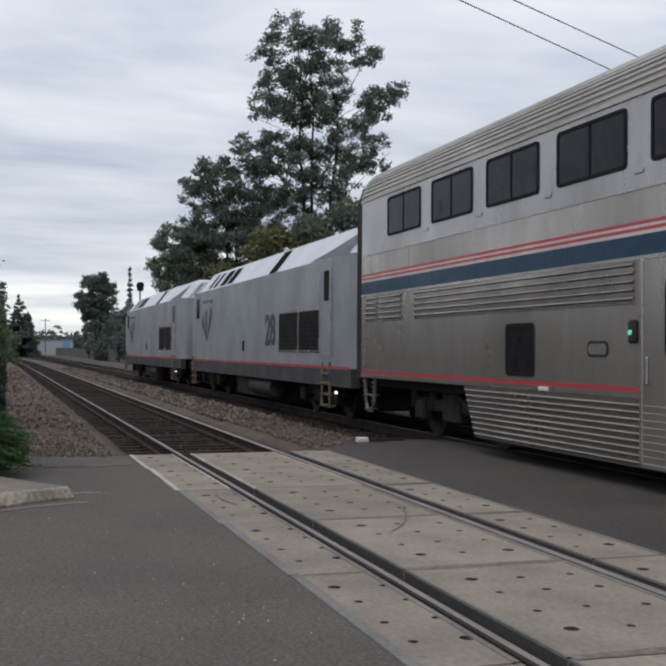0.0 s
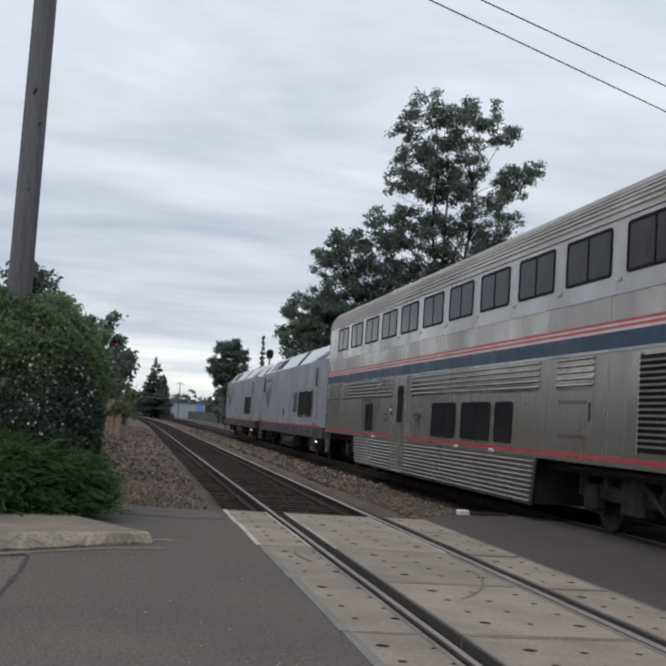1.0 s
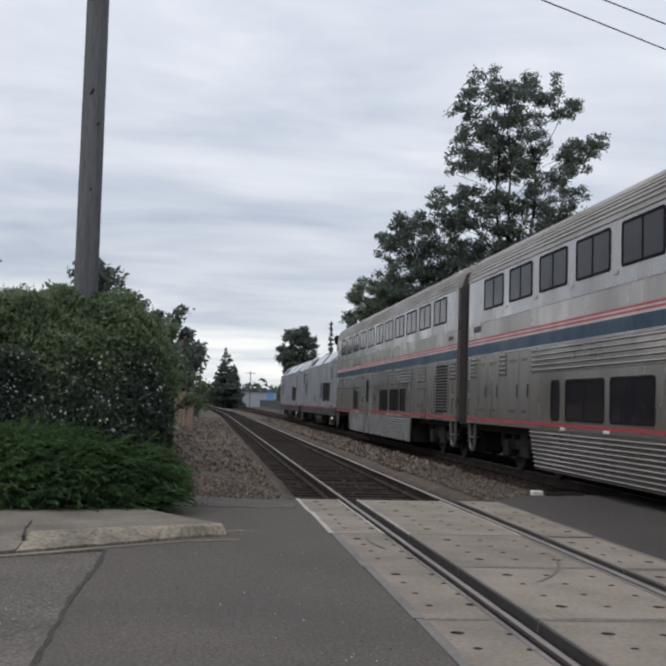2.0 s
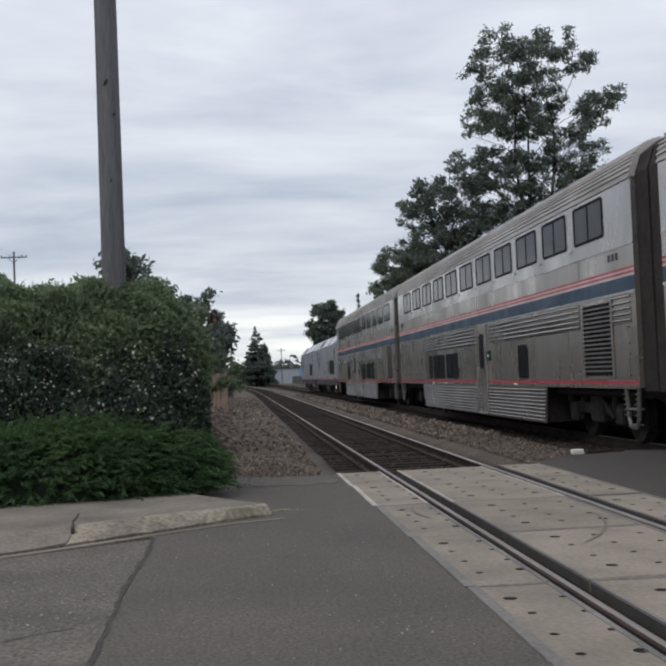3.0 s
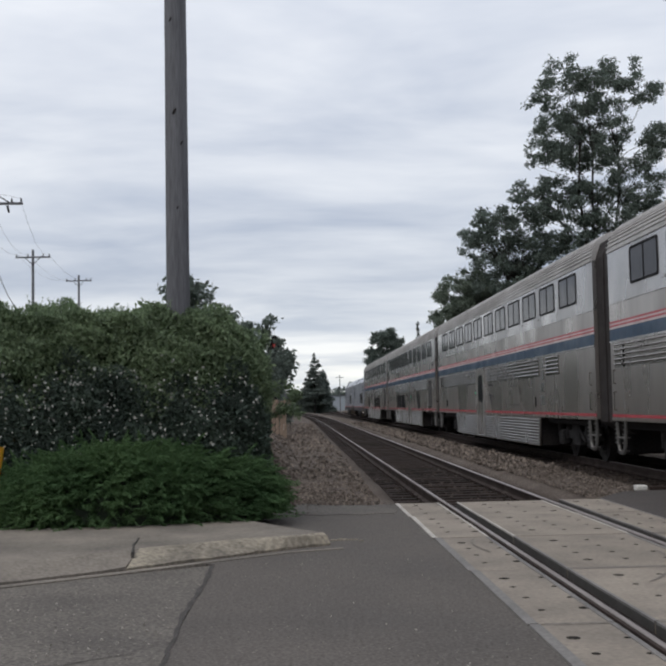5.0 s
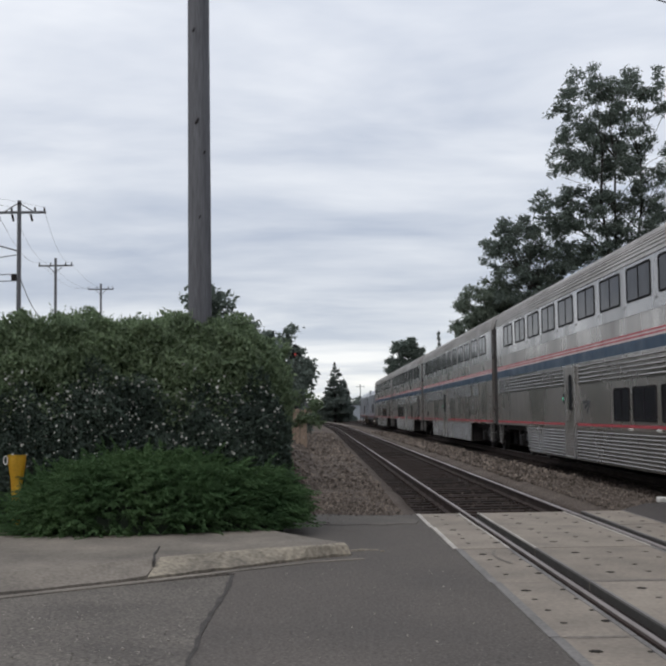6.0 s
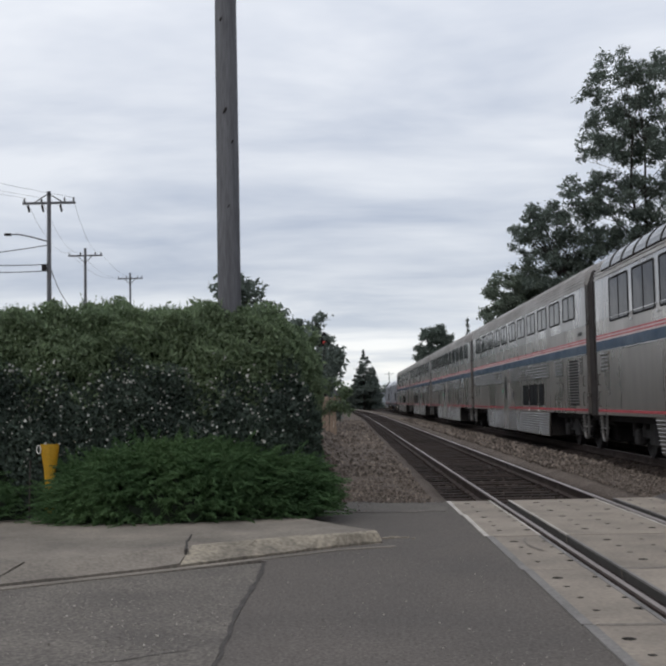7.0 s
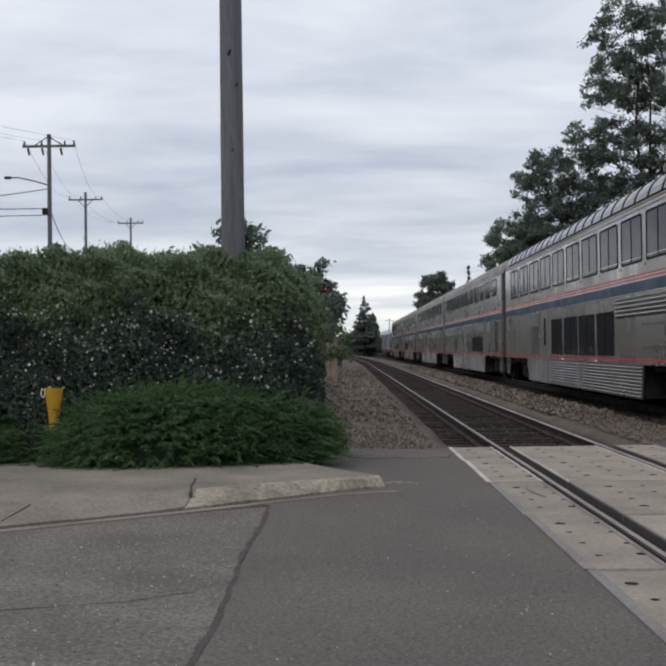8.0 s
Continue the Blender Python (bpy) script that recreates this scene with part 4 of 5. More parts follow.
    for k, (x, y, h, m, bunches) in enumerate(((-3.75, 10.0, 3.5, TREE_LEAF, ((0.32, 3.85, 0.30), (0.05, 3.7, 0.32), (-0.35, 3.8, 0.36), (0.55, 3.35, 0.20), (0.15, 3.3, 0.35), (-0.3, 3.2, 0.4), (0.5, 2.9, 0.26), (0.1, 2.7, 0.4))), (-3.75, 13.0, 2.4, LEAF_TOP, ((0.72, 2.55, 0.3), (0.5, 2.75, 0.3), (0.82, 2.1, 0.28), (0.45, 2.2, 0.4))), (-4.75, 6.0, 3.9, LEAF_TOP, ((0.0, 3.9, 0.35), (0.3, 3.75, 0.35), (-0.3, 3.7, 0.35), (0.0, 3.4, 0.45))), (-3.95, 4.5, 2.9, LEAF_TOP, ((0.0, 2.9, 0.4), (0.35, 2.75, 0.32), (-0.4, 2.85, 0.4), (0.5, 2.45, 0.3))))):
        blobs = airy([(bx, bz - (0.58, 0.75, 0.85, 0.60)[k], br) for bx, bz, br in bunches], 0.0, 0.3, 6, 0.42)
        tree("shrub", "airy green shrub with separate leaf bunches past the hedge", x, y, h, blobs, 0.055, 170, m, 0.05, ((0, 0),), "trees along the shoulder", 120 + k)
    # pointed conifer at the end of the view
    for x, y, h, w, seed in ((0.95, 200, 12.2, 5.6, 101), (2.7, 203, 9.0, 4.2, 102), (-0.6, 204, 6.2, 4.4, 103), (16.1, 150, 14.5, 1.0, 104)):
        rr = random.Random(seed)
        ob = empty("conifer", "dark pointed conifer far down the line", "tree", "conifers", at=(x + bend(y) * 0, y, -0.45))
        part("trunk", tube(bmesh.new(), (0, 0, 0), (0, 0, h), 0.22, 0.03), BARK, ob)
        blobs = []
        tiers = 17
        for j in range(tiers):
            f = (j + 0.5) / tiers
            reach = w * 0.62 * (1 - f) ** 0.8 + 0.10
            for a in range(6 if j < 12 else 3):
                ang = rr.uniform(0, 6.28)
                d = reach * rr.uniform(0.4, 0.95)
                blobs.append((d * math.cos(ang), d * math.sin(ang), h * (0.06 + 0.93 * f) - 0.15 * d, reach * 0.42 + 0.1, reach * 0.42 + 0.1, 0.34))
        leaves_in(np.random.default_rng(seed), blobs, 15, 0.26, "crown", CONIFER_LEAF, ob, shell=0.1)


build_hedge()
build_juniper()
build_trees()


# ---- poles, wires, small things ----
def wire(name, pts, r, label, group):
    bm = bmesh.new()
    way = (Vector(pts[-1]) - Vector(pts[0])).normalized()
    side = way.cross(Vector((0, 0, 1))).normalized()
    rings = [[bm.verts.new(Vector(p) + r * (math.cos(1.2566 * k) * side + math.sin(1.2566 * k) * Vector((0, 0, 1)))) for k in range(5)] for p in pts]
    for a, b in zip(rings, rings[1:]):
        for k in range(5):
            bm.faces.new((a[k], a[(k + 1) % 5], b[(k + 1) % 5], b[k]))
    return tagged(part(name, bm, WIRE), label, "wire", group)


def sag(a, b, drop, n=14):
    a, b = Vector(a), Vector(b)
    return [a.lerp(b, k / n) - Vector((0, 0, drop * 4 * (k / n) * (1 - k / n))) for k in range(n + 1)]


def build_poles():
    pole = empty("utility_pole", "tall weathered grey wooden utility pole behind the hedge", "utility pole", at=(-4.279, -1.87, 0))
    bm = bmesh.new()
    rings, sides = 26, 20
    grid = []
    rng = random.Random(2)
    for k in range(rings + 1):
        z = -0.3 + 12.3 * k / rings
        r = 0.154 - 0.0024 * z
        grid.append([bm.verts.new((r * (1 + rng.uniform(-0.012, 0.012)) * math.cos(6.2832 * j / sides), r * math.sin(6.2832 * j / sides), z)) for j in range(sides)])
    for a, b in zip(grid, grid[1:]):
        for j in range(sides):
            bm.faces.new((a[j], a[(j + 1) % sides], b[(j + 1) % sides], b[j]))
    bm.faces.new(grid[-1])
    part("shaft", bm, POLE, pole, smooth=True)
    for x, z, s in ((-0.01, 5.12, 0.028), (0.075, 4.72, 0.02), (0.02, 3.9, 0.016), (-0.05, 6.3, 0.02), (0.08, 6.9, 0.018)):
        bm = bmesh.new()
        bmesh.ops.create_icosphere(bm, subdivisions=2, radius=s, matrix=Matrix.LocRotScale((x, -math.sqrt(0.142 ** 2 - x * x), z), Euler((0, 0.5, 0)), (0.6, 0.5, 1.7)))
        part("knot", bm, DARK, pole, "dark knot")
    wire("overhead_wire", sag((-4.27, -1.87, 8.60), (28.3, 20.7, 9.3), 0.0), 0.014, "thin dark overhead wire crossing the tracks", "overhead wires")
    wire("overhead_wire", sag((-4.27, -1.87, 8.88), (28.9, 20.2, 9.9), 0.0), 0.014, "thin dark overhead wire crossing the tracks", "overhead wires")
    # distant pole line
    spots = [(-16.36, 34.0, 11.4, 2.45, True), (-21.4, 62.0, 12.85, 2.45, False), (-23.5, 89.0, 14.3, 2.45, False)]
    for x, y, top, arm, brace in spots:
        p = empty("power_pole", "slim grey power pole with a timber crossarm", "power pole", "power poles", at=(x, y, -0.45))
        h = top + 0.45
        part("shaft", tube(bmesh.new(), (0, 0, 0), (0, 0, h), 0.125, 0.09, 10), POLE, p)
        part("crossarm", boxed(-arm / 2, arm / 2, -0.05, 0.05, h - 0.60, h - 0.49, bevel=0.01), POLE, p)
        for ix in (-arm / 2 + 0.08, -0.35, 0.72, arm / 2 - 0.08):
            part("insulator", tube(bmesh.new(), (ix, 0, h - 0.48), (ix, 0, h - 0.30), 0.05, 0.03, 8), DARK, p)
        for s in (-1, 1):
            part("brace", tube(bmesh.new(), (0, -0.1, h - (0.12 if brace else 1.1)), (s * 0.62, -0.08, h - 0.5), 0.025), DARK, p)
        if brace:
            for ix in (-0.95, -0.3, 0.55):
                part("cutout", tube(bmesh.new(), (ix, -0.1, h - 0.66), (ix + 0.08, -0.14, h - 0.98), 0.055, 0.045, 8), DARK, p)
            arm_pts = [(0, 0, h - 2.35), (-0.7, -0.1, h - 2.15), (-1.35, -0.15, h - 2.0), (-1.75, -0.18, h - 2.0)]
            bm = bmesh.new()
            for a, b in zip(arm_pts, arm_pts[1:]):
                tube(bm, a, b, 0.035, 0.03, 6)
            part("lamp_arm", bm, POLE, p)
            part("lamp_head", boxed(-2.0, -1.7, -0.28, -0.08, h - 2.06, h - 1.95, bevel=0.02), DARK, p)
            part("junction_box", boxed(-0.3, -0.1, -0.2, 0, h - 3.7, h - 3.4, bevel=0.02), DARK, p)
    for off, z in ((-1.1, 0.3), (-0.35, 0.3), (1.1, 0.3)):
        for a, b in zip(spots, spots[1:]):
            wire("power_line", sag((a[0] + off, a[1], a[2] - z), (b[0] + off, b[1], b[2] - z), 0.8), 0.007, "thin grey power line between poles", "power lines")
        wire("power_line", sag((spots[0][0] + off, spots[0][1], spots[0][2] - z), (-31.0 + off, 22.0, 14.2), 0.5), 0.006, "thin grey power line between poles", "power lines")
    for z0, x1, z1 in ((8.9, -27.0, 8.1), (8.0, -27.0, 8.7), (7.7, -27.0, 8.3)):
        wire("service_cable", sag((-16.4, 34.0, z0), (x1, 31.0, z1), 0.35), 0.022, "drooping dark service cable", "service cables")
    wire("service_cable", sag((-16.36, 34.0, 8.0), (-21.4, 62.0, 9.2), 1.3), 0.02, "drooping dark service cable", "service cables")
    # yellow flared marker at the juniper
    post = empty("marker_post", "yellow flared plastic marker post standing in the juniper", "marker post", at=(-6.31, -2.75, 0.08))
    bm = bmesh.new()
    sides, levels = 9, [(0.0, 0.045), (0.35, 0.05), (0.62, 0.07), (0.80, 0.098), (0.92, 0.108)]
    grid = []
    for z, r in levels:
        grid.append([bm.verts.new((r * math.sin(radians(-100 + 200 * j / sides)), -r * 0.6 * math.cos(radians(-100 + 200 * j / sides)), z)) for j in range(sides + 1)])
    for a, b in zip(grid, grid[1:]):
        for j in range(sides):
            bm.faces.new((a[j], a[j + 1], b[j + 1], b[j]))
    bmesh.ops.solidify(bm, geom=bm.faces[:], thickness=0.006)
    part("body", bm, YELLOW, post, smooth=False)
    bm = bmesh.new()
    ring = [(-0.12 + 0.022 * math.cos(a), -0.04, 0.86 + 0.05 * math.sin(a)) for a in [k * 0.5236 for k in range(13)]]
    for a, b in zip(ring, ring[1:]):
        tube(bm, a, b, 0.007, 0.007, 5)
    part("hoop", bm, PALE, post, "pale wire hoop")
    part("stake", tube(bmesh.new(), (-0.25, 0.03, -0.06), (-0.24, 0.03, 0.74), 0.012, 0.010, 6), BARK, post, "thin brown stake")
    # block signal among the trees
    sig = empty("railway_signal", "black railway signal on a thin mast beside the gravel shoulder", "railway signal", at=(-3.66, 29.0, 0.1))
    part("mast", tube(bmesh.new(), (0, 0, -0.3), (0, 0, 4.2), 0.06, 0.05), DARK, sig)
    bm = bmesh.new()
    tube(bm, (0, -0.12, 3.80), (0, -0.06, 3.80), 0.30, 0.30, 18)
    box(bm, -0.12, 0.12, -0.06, 0.12, 3.55, 4.15, 0.02)
    part("signal_head", bm, GASKET, sig)
    part("hood", tube(bmesh.new(), (0, -0.42, 3.98), (0, -0.12, 3.95), 0.11, 0.10, 12), GASKET, sig)
    part("lens", tube(bmesh.new(), (0.0, -0.45, 3.74), (0.0, -0.10, 3.74), 0.055, 0.055, 12), RED_LAMP, sig, "glowing red signal lens")
    # wooden fence by the shoulder
    fence = empty("board_fence", "weathered brown board fence end beside the gravel", "fence", at=(-3.36, 24, 0.12))
    me = bpy.data.meshes.new("board")
    bm = boxed(-0.065, 0.065, -0.012, 0.012, -0.1, 1.50, bevel=0.004)
    bm.to_mesh(me)
    bm.free()
    me.materials.append(FENCE_W)
    for k in range(16):
        share("board", me, fence, pose(-0.15 * k, 0, rng.uniform(-0.06, 0.02), 0, rng.uniform(-1, 1), 0))
    part("post", boxed(0.08, 0.18, -0.05, 0.05, -0.2, 1.5), FENCE_W, fence)
    # marker at the shoulder
    mk = empty("track_marker", "small pale track marker post beside the shoulder", "marker post", at=(-3.55, 46, -0.2))
    part("post", boxed(-0.05, 0.05, -0.04, 0.04, 0, 1.3, bevel=0.01), PALE, mk)
    part("plate", boxed(-0.16, 0.16, -0.06, -0.04, 1.0, 1.5, bevel=0.01), PALE, mk)


def build_distance():
    # grey fence along the far side of the line
    fence = empty("mesh_fence", "long grey mesh fence beyond the far track", "fence", at=(0, 0, -0.3))
    for k in range(60):
        y = 30 + 3.0 * k
        part("fence_post", boxed(8.45, 8.53, y - 0.04, y + 0.04, 0, 1.9), FENCE_G, fence)
    for k in range(30):
        y = 30 + 6.0 * k
        part("fence_panel", boxed(8.49, 8.51, y + 0.06, y + 5.94, 0.1, 1.75), FENCE_G, fence)
    bm = bmesh.new()
    box(bm, 6.9, 7.1, 60, 190, -0.45, 0.18, 0.03)
    tagged(part("low_wall", bm, WALKWAY), "low pale concrete wall along the far track", "wall", kind="structure")
    # far road that crosses the line, buildings behind
    bm = bmesh.new()
    box(bm, -60, 80, 226, 234, -0.42, -0.02)
    tagged(part("far_road", bm, WALKWAY), "pale far road crossing the line", "road", kind="structure")
    far = empty("far_building", "pale low building with blue cladding at the end of the line", "building", at=(9.0, 250, -0.45))
    part("wall", boxed(-4.5, 5.5, 0, 9, 0, 3.9), BUILDING, far)
    part("cladding", boxed(3.2, 4.8, -0.12, -0.004, 0.4, 4.2), BUILDING_BLUE, far, "blue cladding")
    part("roof", boxed(-4.7, 5.7, -0.2, 9.2, 3.9, 4.1), FENCE_G, far)
    far = empty("far_house", "low dark house behind trees at the end of the line", "house", at=(-6.0, 262, -0.45))
    part("wall", boxed(-5, 4, 0, 7, 0, 3.2), FENCE_W, far)
    bm = bmesh.new()
    extrude(bm, [(-5.4, 3.2), (4.4, 3.2), (-0.5, 5.6)], -0.3, 7.3)
    part("roof", bm, FENCE_G, far)
    part("window", boxed(-2.8, -1.6, -0.06, -0.004, 1.0, 2.2), GLASS, far)
    p = empty("power_pole", "far thin power pole beside the line", "power pole", "power poles", at=(6.4, 210, -0.45))
    part("shaft", tube(bmesh.new(), (0, 0, 0), (0, 0, 7.9), 0.10, 0.08), POLE, p)
    part("crossarm", boxed(-0.9, 0.9, -0.05, 0.05, 7.4, 7.5), POLE, p)
    # belts of far woods that close the horizon
    rng = np.random.default_rng(90)
    pts = []
    for k in range(420):
        ang = -1.2 + 2.4 * k / 420
        d = 330 + 60 * rng.random()
        pts.append((d * math.sin(ang), d * math.cos(ang), 1.6 + 2.2 * rng.random(), 5, 4, 2.6 + 2.2 * rng.random()))
    # unseen belts on the left, added to darken reflections in the far cars
    for k in range(150):
        y = 70 + 1.9 * k
        x = -26 - 30 * rng.random()
        h = 0.052 * math.hypot(x, y + 15) + 1.0
        pts.append((x, y, 0.5 * h, 4, 4, 0.5 * h))
        if y > 105:
            x = -10 - 0.02 * (y - 105) - 14 * rng.random()
            h = 0.054 * (y + 15)
            pts.append((x, y, 0.5 * h, 2.2, 3.5, 0.5 * h))
    tagged(leaves_in(rng, pts, 0.55, 1.0, "far_woods", CONIFER_LEAF, shell=0.3), "dark belt of far woods on the horizon, with unseen left belts for reflections", "woods", kind="stuff")


build_poles()
build_distance()


# ---- the train ----
HALF = 1.553
LEN = 25.45


def corrugated(y0, y1, z0, z1, pitch, depth, x=-HALF - 0.004):
    """A sheet of rounded horizontal beads on the side at x."""
    n = max(1, round((z1 - z0) / pitch))
    p = (z1 - z0) / n
    prof = []
    s = math.copysign(1, x)
    for k in range(n):
        z = z0 + k * p
        prof += [(x, z), (x, z + 0.50 * p), (x + s * 0.75 * depth, z + 0.55 * p), (x + s * depth, z + 0.68 * p), (x + s * 0.8 * depth, z + 0.82 * p), (x, z + 0.94 * p)]
    prof.append((x, z1))
    prof += [(x - s * 0.02, z1), (x - s * 0.02, z0)]
    return extrude(bmesh.new(), prof, y0, y1)


def truck(parent, y, rolling):
    """A four-wheel truck under its car; the wheelsets turn."""
    t = new("truck")
    t.parent = parent
    t.location = (0, y, 0)
    tagged(t, "grimy steel truck")
    for s in (-1, 1):
        bm = bmesh.new()
        box(bm, s * 0.98, s * 1.12, -1.75, 1.75, 0.46, 0.68, 0.03)
        box(bm, s * 0.96, s * 1.16, -0.35, 0.35, 0.32, 0.86, 0.03)
        for w in (-1.3, 1.3):
            box(bm, s * 1.0, s * 1.2, w - 0.20, w + 0.20, 0.30, 0.66, 0.04)
            tube(bm, (s * 1.06, w - 0.42, 0.5), (s * 1.06, w - 0.42, 0.86), 0.10, 0.10, 10)
            tube(bm, (s * 1.06, w + 0.42, 0.5), (s * 1.06, w + 0.42, 0.86), 0.10, 0.10, 10)
        tube(bm, (s * 1.2, -1.1, 0.42), (s * 1.2, -0.3, 0.85), 0.035, 0.035, 6)
        part("side_frame", bm, GRIME, t)
    part("bolster", boxed(-0.95, 0.95, -0.3, 0.3, 0.55, 0.95, bevel=0.03), DARK, t)
    # added dark block that keeps light from showing through under the car
    part("brake_gear", boxed(-0.55, 0.55, -2.3, 2.3, 0.20, 0.80, bevel=0.06), DARK, t)
    for w in (-1.3, 1.3):
        bm = bmesh.new()
        m = Matrix.Rotation(radians(90), 4, "Y")
        bmesh.ops.create_cone(bm, cap_ends=True, segments=12, radius1=0.08, radius2=0.08, depth=2.1, matrix=m)
        for s in (-1, 1):
            for r, d, off in ((0.455, 0.13, 0.78), (0.485, 0.035, 0.70), (0.20, 0.2, 0.80)):
                bmesh.ops.create_cone(bm, cap_ends=True, segments=24, radius1=r, radius2=r, depth=d, matrix=Matrix.Translation((s * off, 0, 0)) @ m)
            for k in range(3):
                a = 2.094 * k
                box(bm, s * 0.85, s * 0.87, 0.28 * math.cos(a) - 0.05, 0.28 * math.cos(a) + 0.05, 0.28 * math.sin(a) - 0.05, 0.28 * math.sin(a) + 0.05)
        ws = part("wheelset", bm, GRIME, t, "worn steel wheelset")
        ws.location = (0, w, 0.455)
        rolling.append((ws, w))
    return t


def window(car, d0, d1, z0, z1, panes=2, r=0.07, name="window", x=-HALF):
    """A gasketed window in the side; d is measured from the front end."""
    s = -1 if x < 0 else 1
    y0, y1 = LEN / 2 - d1, LEN / 2 - d0
    bm = bmesh.new()
    outer, inner = rounded(y0, y1, z0, z1, r), rounded(y0 + 0.045, y1 - 0.045, z0 + 0.045, z1 - 0.045, r * 0.7)
    rings = [[bm.verts.new((x + s * dx, y, z)) for y, z in pts] for pts, dx in ((outer, -0.02), (outer, 0.014), (inner, 0.014), (inner, -0.02))]
    n = len(outer)
    for a, b in zip(rings, rings[1:]):
        for i in range(n):
            bm.faces.new((a[i], a[(i + 1) % n], b[(i + 1) % n], b[i]))
    if panes == 2:
        mid = (y0 + y1) / 2
        box(bm, x - 0.004, x + s * 0.012, mid - 0.022, mid + 0.022, z0 + 0.03, z1 - 0.03)
    w = part(name, bm, GASKET, car)
    edges = [y0 + 0.04, (y0 + y1) / 2, y1 - 0.04] if panes == 2 else [y0 + 0.04, y1 - 0.04]
    for a, b in zip(edges, edges[1:]):
        part("pane", boxed(min(x, x + s * 0.004), max(x, x + s * 0.004), a + 0.002, b - 0.002, z0 + 0.04, z1 - 0.04), GLASS, w, "dark tinted glass")
    return w


def side_door(car, d0, d1, lamp):
    y0, y1 = LEN / 2 - d1, LEN / 2 - d0
    door = part("door", boxed(-HALF - 0.056, -HALF + 0.03, y0, y1, 0.30, 2.50, bevel=0.01), STEEL, car, "stainless vestibule door")
    for y in (y0 - 0.03, y1 + 0.03):
        part("door_post", boxed(-HALF - 0.066, -HALF + 0.02, y - 0.03, y + 0.03, 0.28, 2.52, bevel=0.01), UPPER, door)
    bm = bmesh.new()
    plate(bm, -HALF - 0.058, rounded(y0 + 0.22, y1 - 0.42, 1.42, 2.30, 0.1), 0.012)
    part("door_window", bm, GLASS, door, "narrow dark door window")
    part("handle", boxed(-HALF - 0.09, -HALF - 0.05, y1 - 0.12, y1 - 0.08, 1.15, 1.45, bevel=0.01), UPPER, door, "steel grab handle")
    part("step_plate", boxed(-HALF - 0.08, -HALF + 0.02, y0, y1, 0.26, 0.295), LOUVRE, door)
    y = y1 + 0.25 if lamp > 0 else y0 - 0.25
    bm = boxed(-HALF - 0.05, -HALF + 0.01, y - 0.07, y + 0.07, 1.60, 1.86, bevel=0.02)
    box_ob = part("lamp_box", bm, GRIME, car)
    part("lamp", tube(bmesh.new(), (-HALF - 0.07, y, 1.72), (-HALF - 0.045, y, 1.72), 0.03, 0.03, 10), GREEN_LAMP, box_ob, "small lit green lamp")


def louvre(car, d0, d1, z0=1.2, z1=2.44):
    y0, y1 = LEN / 2 - d1, LEN / 2 - d0
    fr = part("louvre", boxed(-HALF - 0.008, -HALF + 0.02, y0, y1, z0, z1), GASKET, car, "dark air intake with slats")
    n = 15
    for k in range(n):
        z = z0 + 0.04 + (z1 - z0 - 0.08) * (k + 0.5) / n
        bm = bmesh.new()
        plate(bm, -HALF - 0.012, [(y0 + 0.04, z - 0.012), (y1 - 0.04, z - 0.012), (y1 - 0.04, z + 0.016), (y0 + 0.04, z + 0.016)], 0.022)
        part("slat", bm, LOUVRE, fr)
    for a, b, c, e in ((y0 - 0.03, y0 + 0.03, z0, z1), (y1 - 0.03, y1 + 0.03, z0, z1)):
        part("louvre_frame", boxed(-HALF - 0.03, -HALF, a, b, c - 0.03, e + 0.03, bevel=0.006), STEEL, fr)


def emblem(parent, x, y, z, ends, wide, mat):
    """A plain mark of three leaf-shaped bands that fan out from one tip to ends (dy, dz)."""
    for dy, dz in ends:
        long = math.hypot(dy, dz)
        ny, nz = -dz / long * wide, dy / long * wide
        left, right = [], []
        for i in range(1, 9):
            f = i / 8
            w = f ** 0.8 * (0.5 if f < 0.9 else 0.36)
            left.append((y + dy * f + ny * w, z + dz * f + nz * w))
            right.append((y + dy * f - ny * w, z + dz * f - nz * w))
        bm = plate(bmesh.new(), x, [(y, z)] + left + right[::-1], 0.004)
        bmesh.ops.recalc_face_normals(bm, faces=bm.faces)
        part("emblem", bm, mat, parent, "dark swept emblem band")


def writing_bars(parent, x, y, z, width, height, count, mat):
    step = width / count
    for k in range(count):
        part("lettering_bar", boxed(x - 0.004, x, y + k * step, y + k * step + step * 0.62, z, z + height), mat, parent)


def hand_steps(car, y):
    """A stirrup hung below the floor: a bent loop with lugs and treads."""
    bm = bmesh.new()
    x = -HALF + 0.04
    loop = [(y - 0.29, 1.0), (y - 0.21, 0.50), (y - 0.12, 0.36), (y + 0.12, 0.36), (y + 0.21, 0.50), (y + 0.29, 1.0)]
    for (a, za), (b, zb) in zip(loop, loop[1:]):
        tube(bm, (x, a, za), (x, b, zb), 0.034, 0.034, 6)
    for z, half in ((0.40, 0.14), (0.66, 0.21)):
        box(bm, x - 0.05, x + 0.10, y - half, y + half, z - 0.012, z + 0.012)
    for k in range(5):
        z = 0.56 + 0.085 * k
        for side in (-1, 1):
            c = y + side * (0.215 + 0.14 * (z - 0.5))
            box(bm, x - 0.055, x + 0.02, c - 0.045, c + 0.045, z - 0.008, z + 0.008)
    part("end_steps", bm, LOUVRE, car, "hanging steel stirrup steps")


TAIL = -LEN / 2 + 0.5


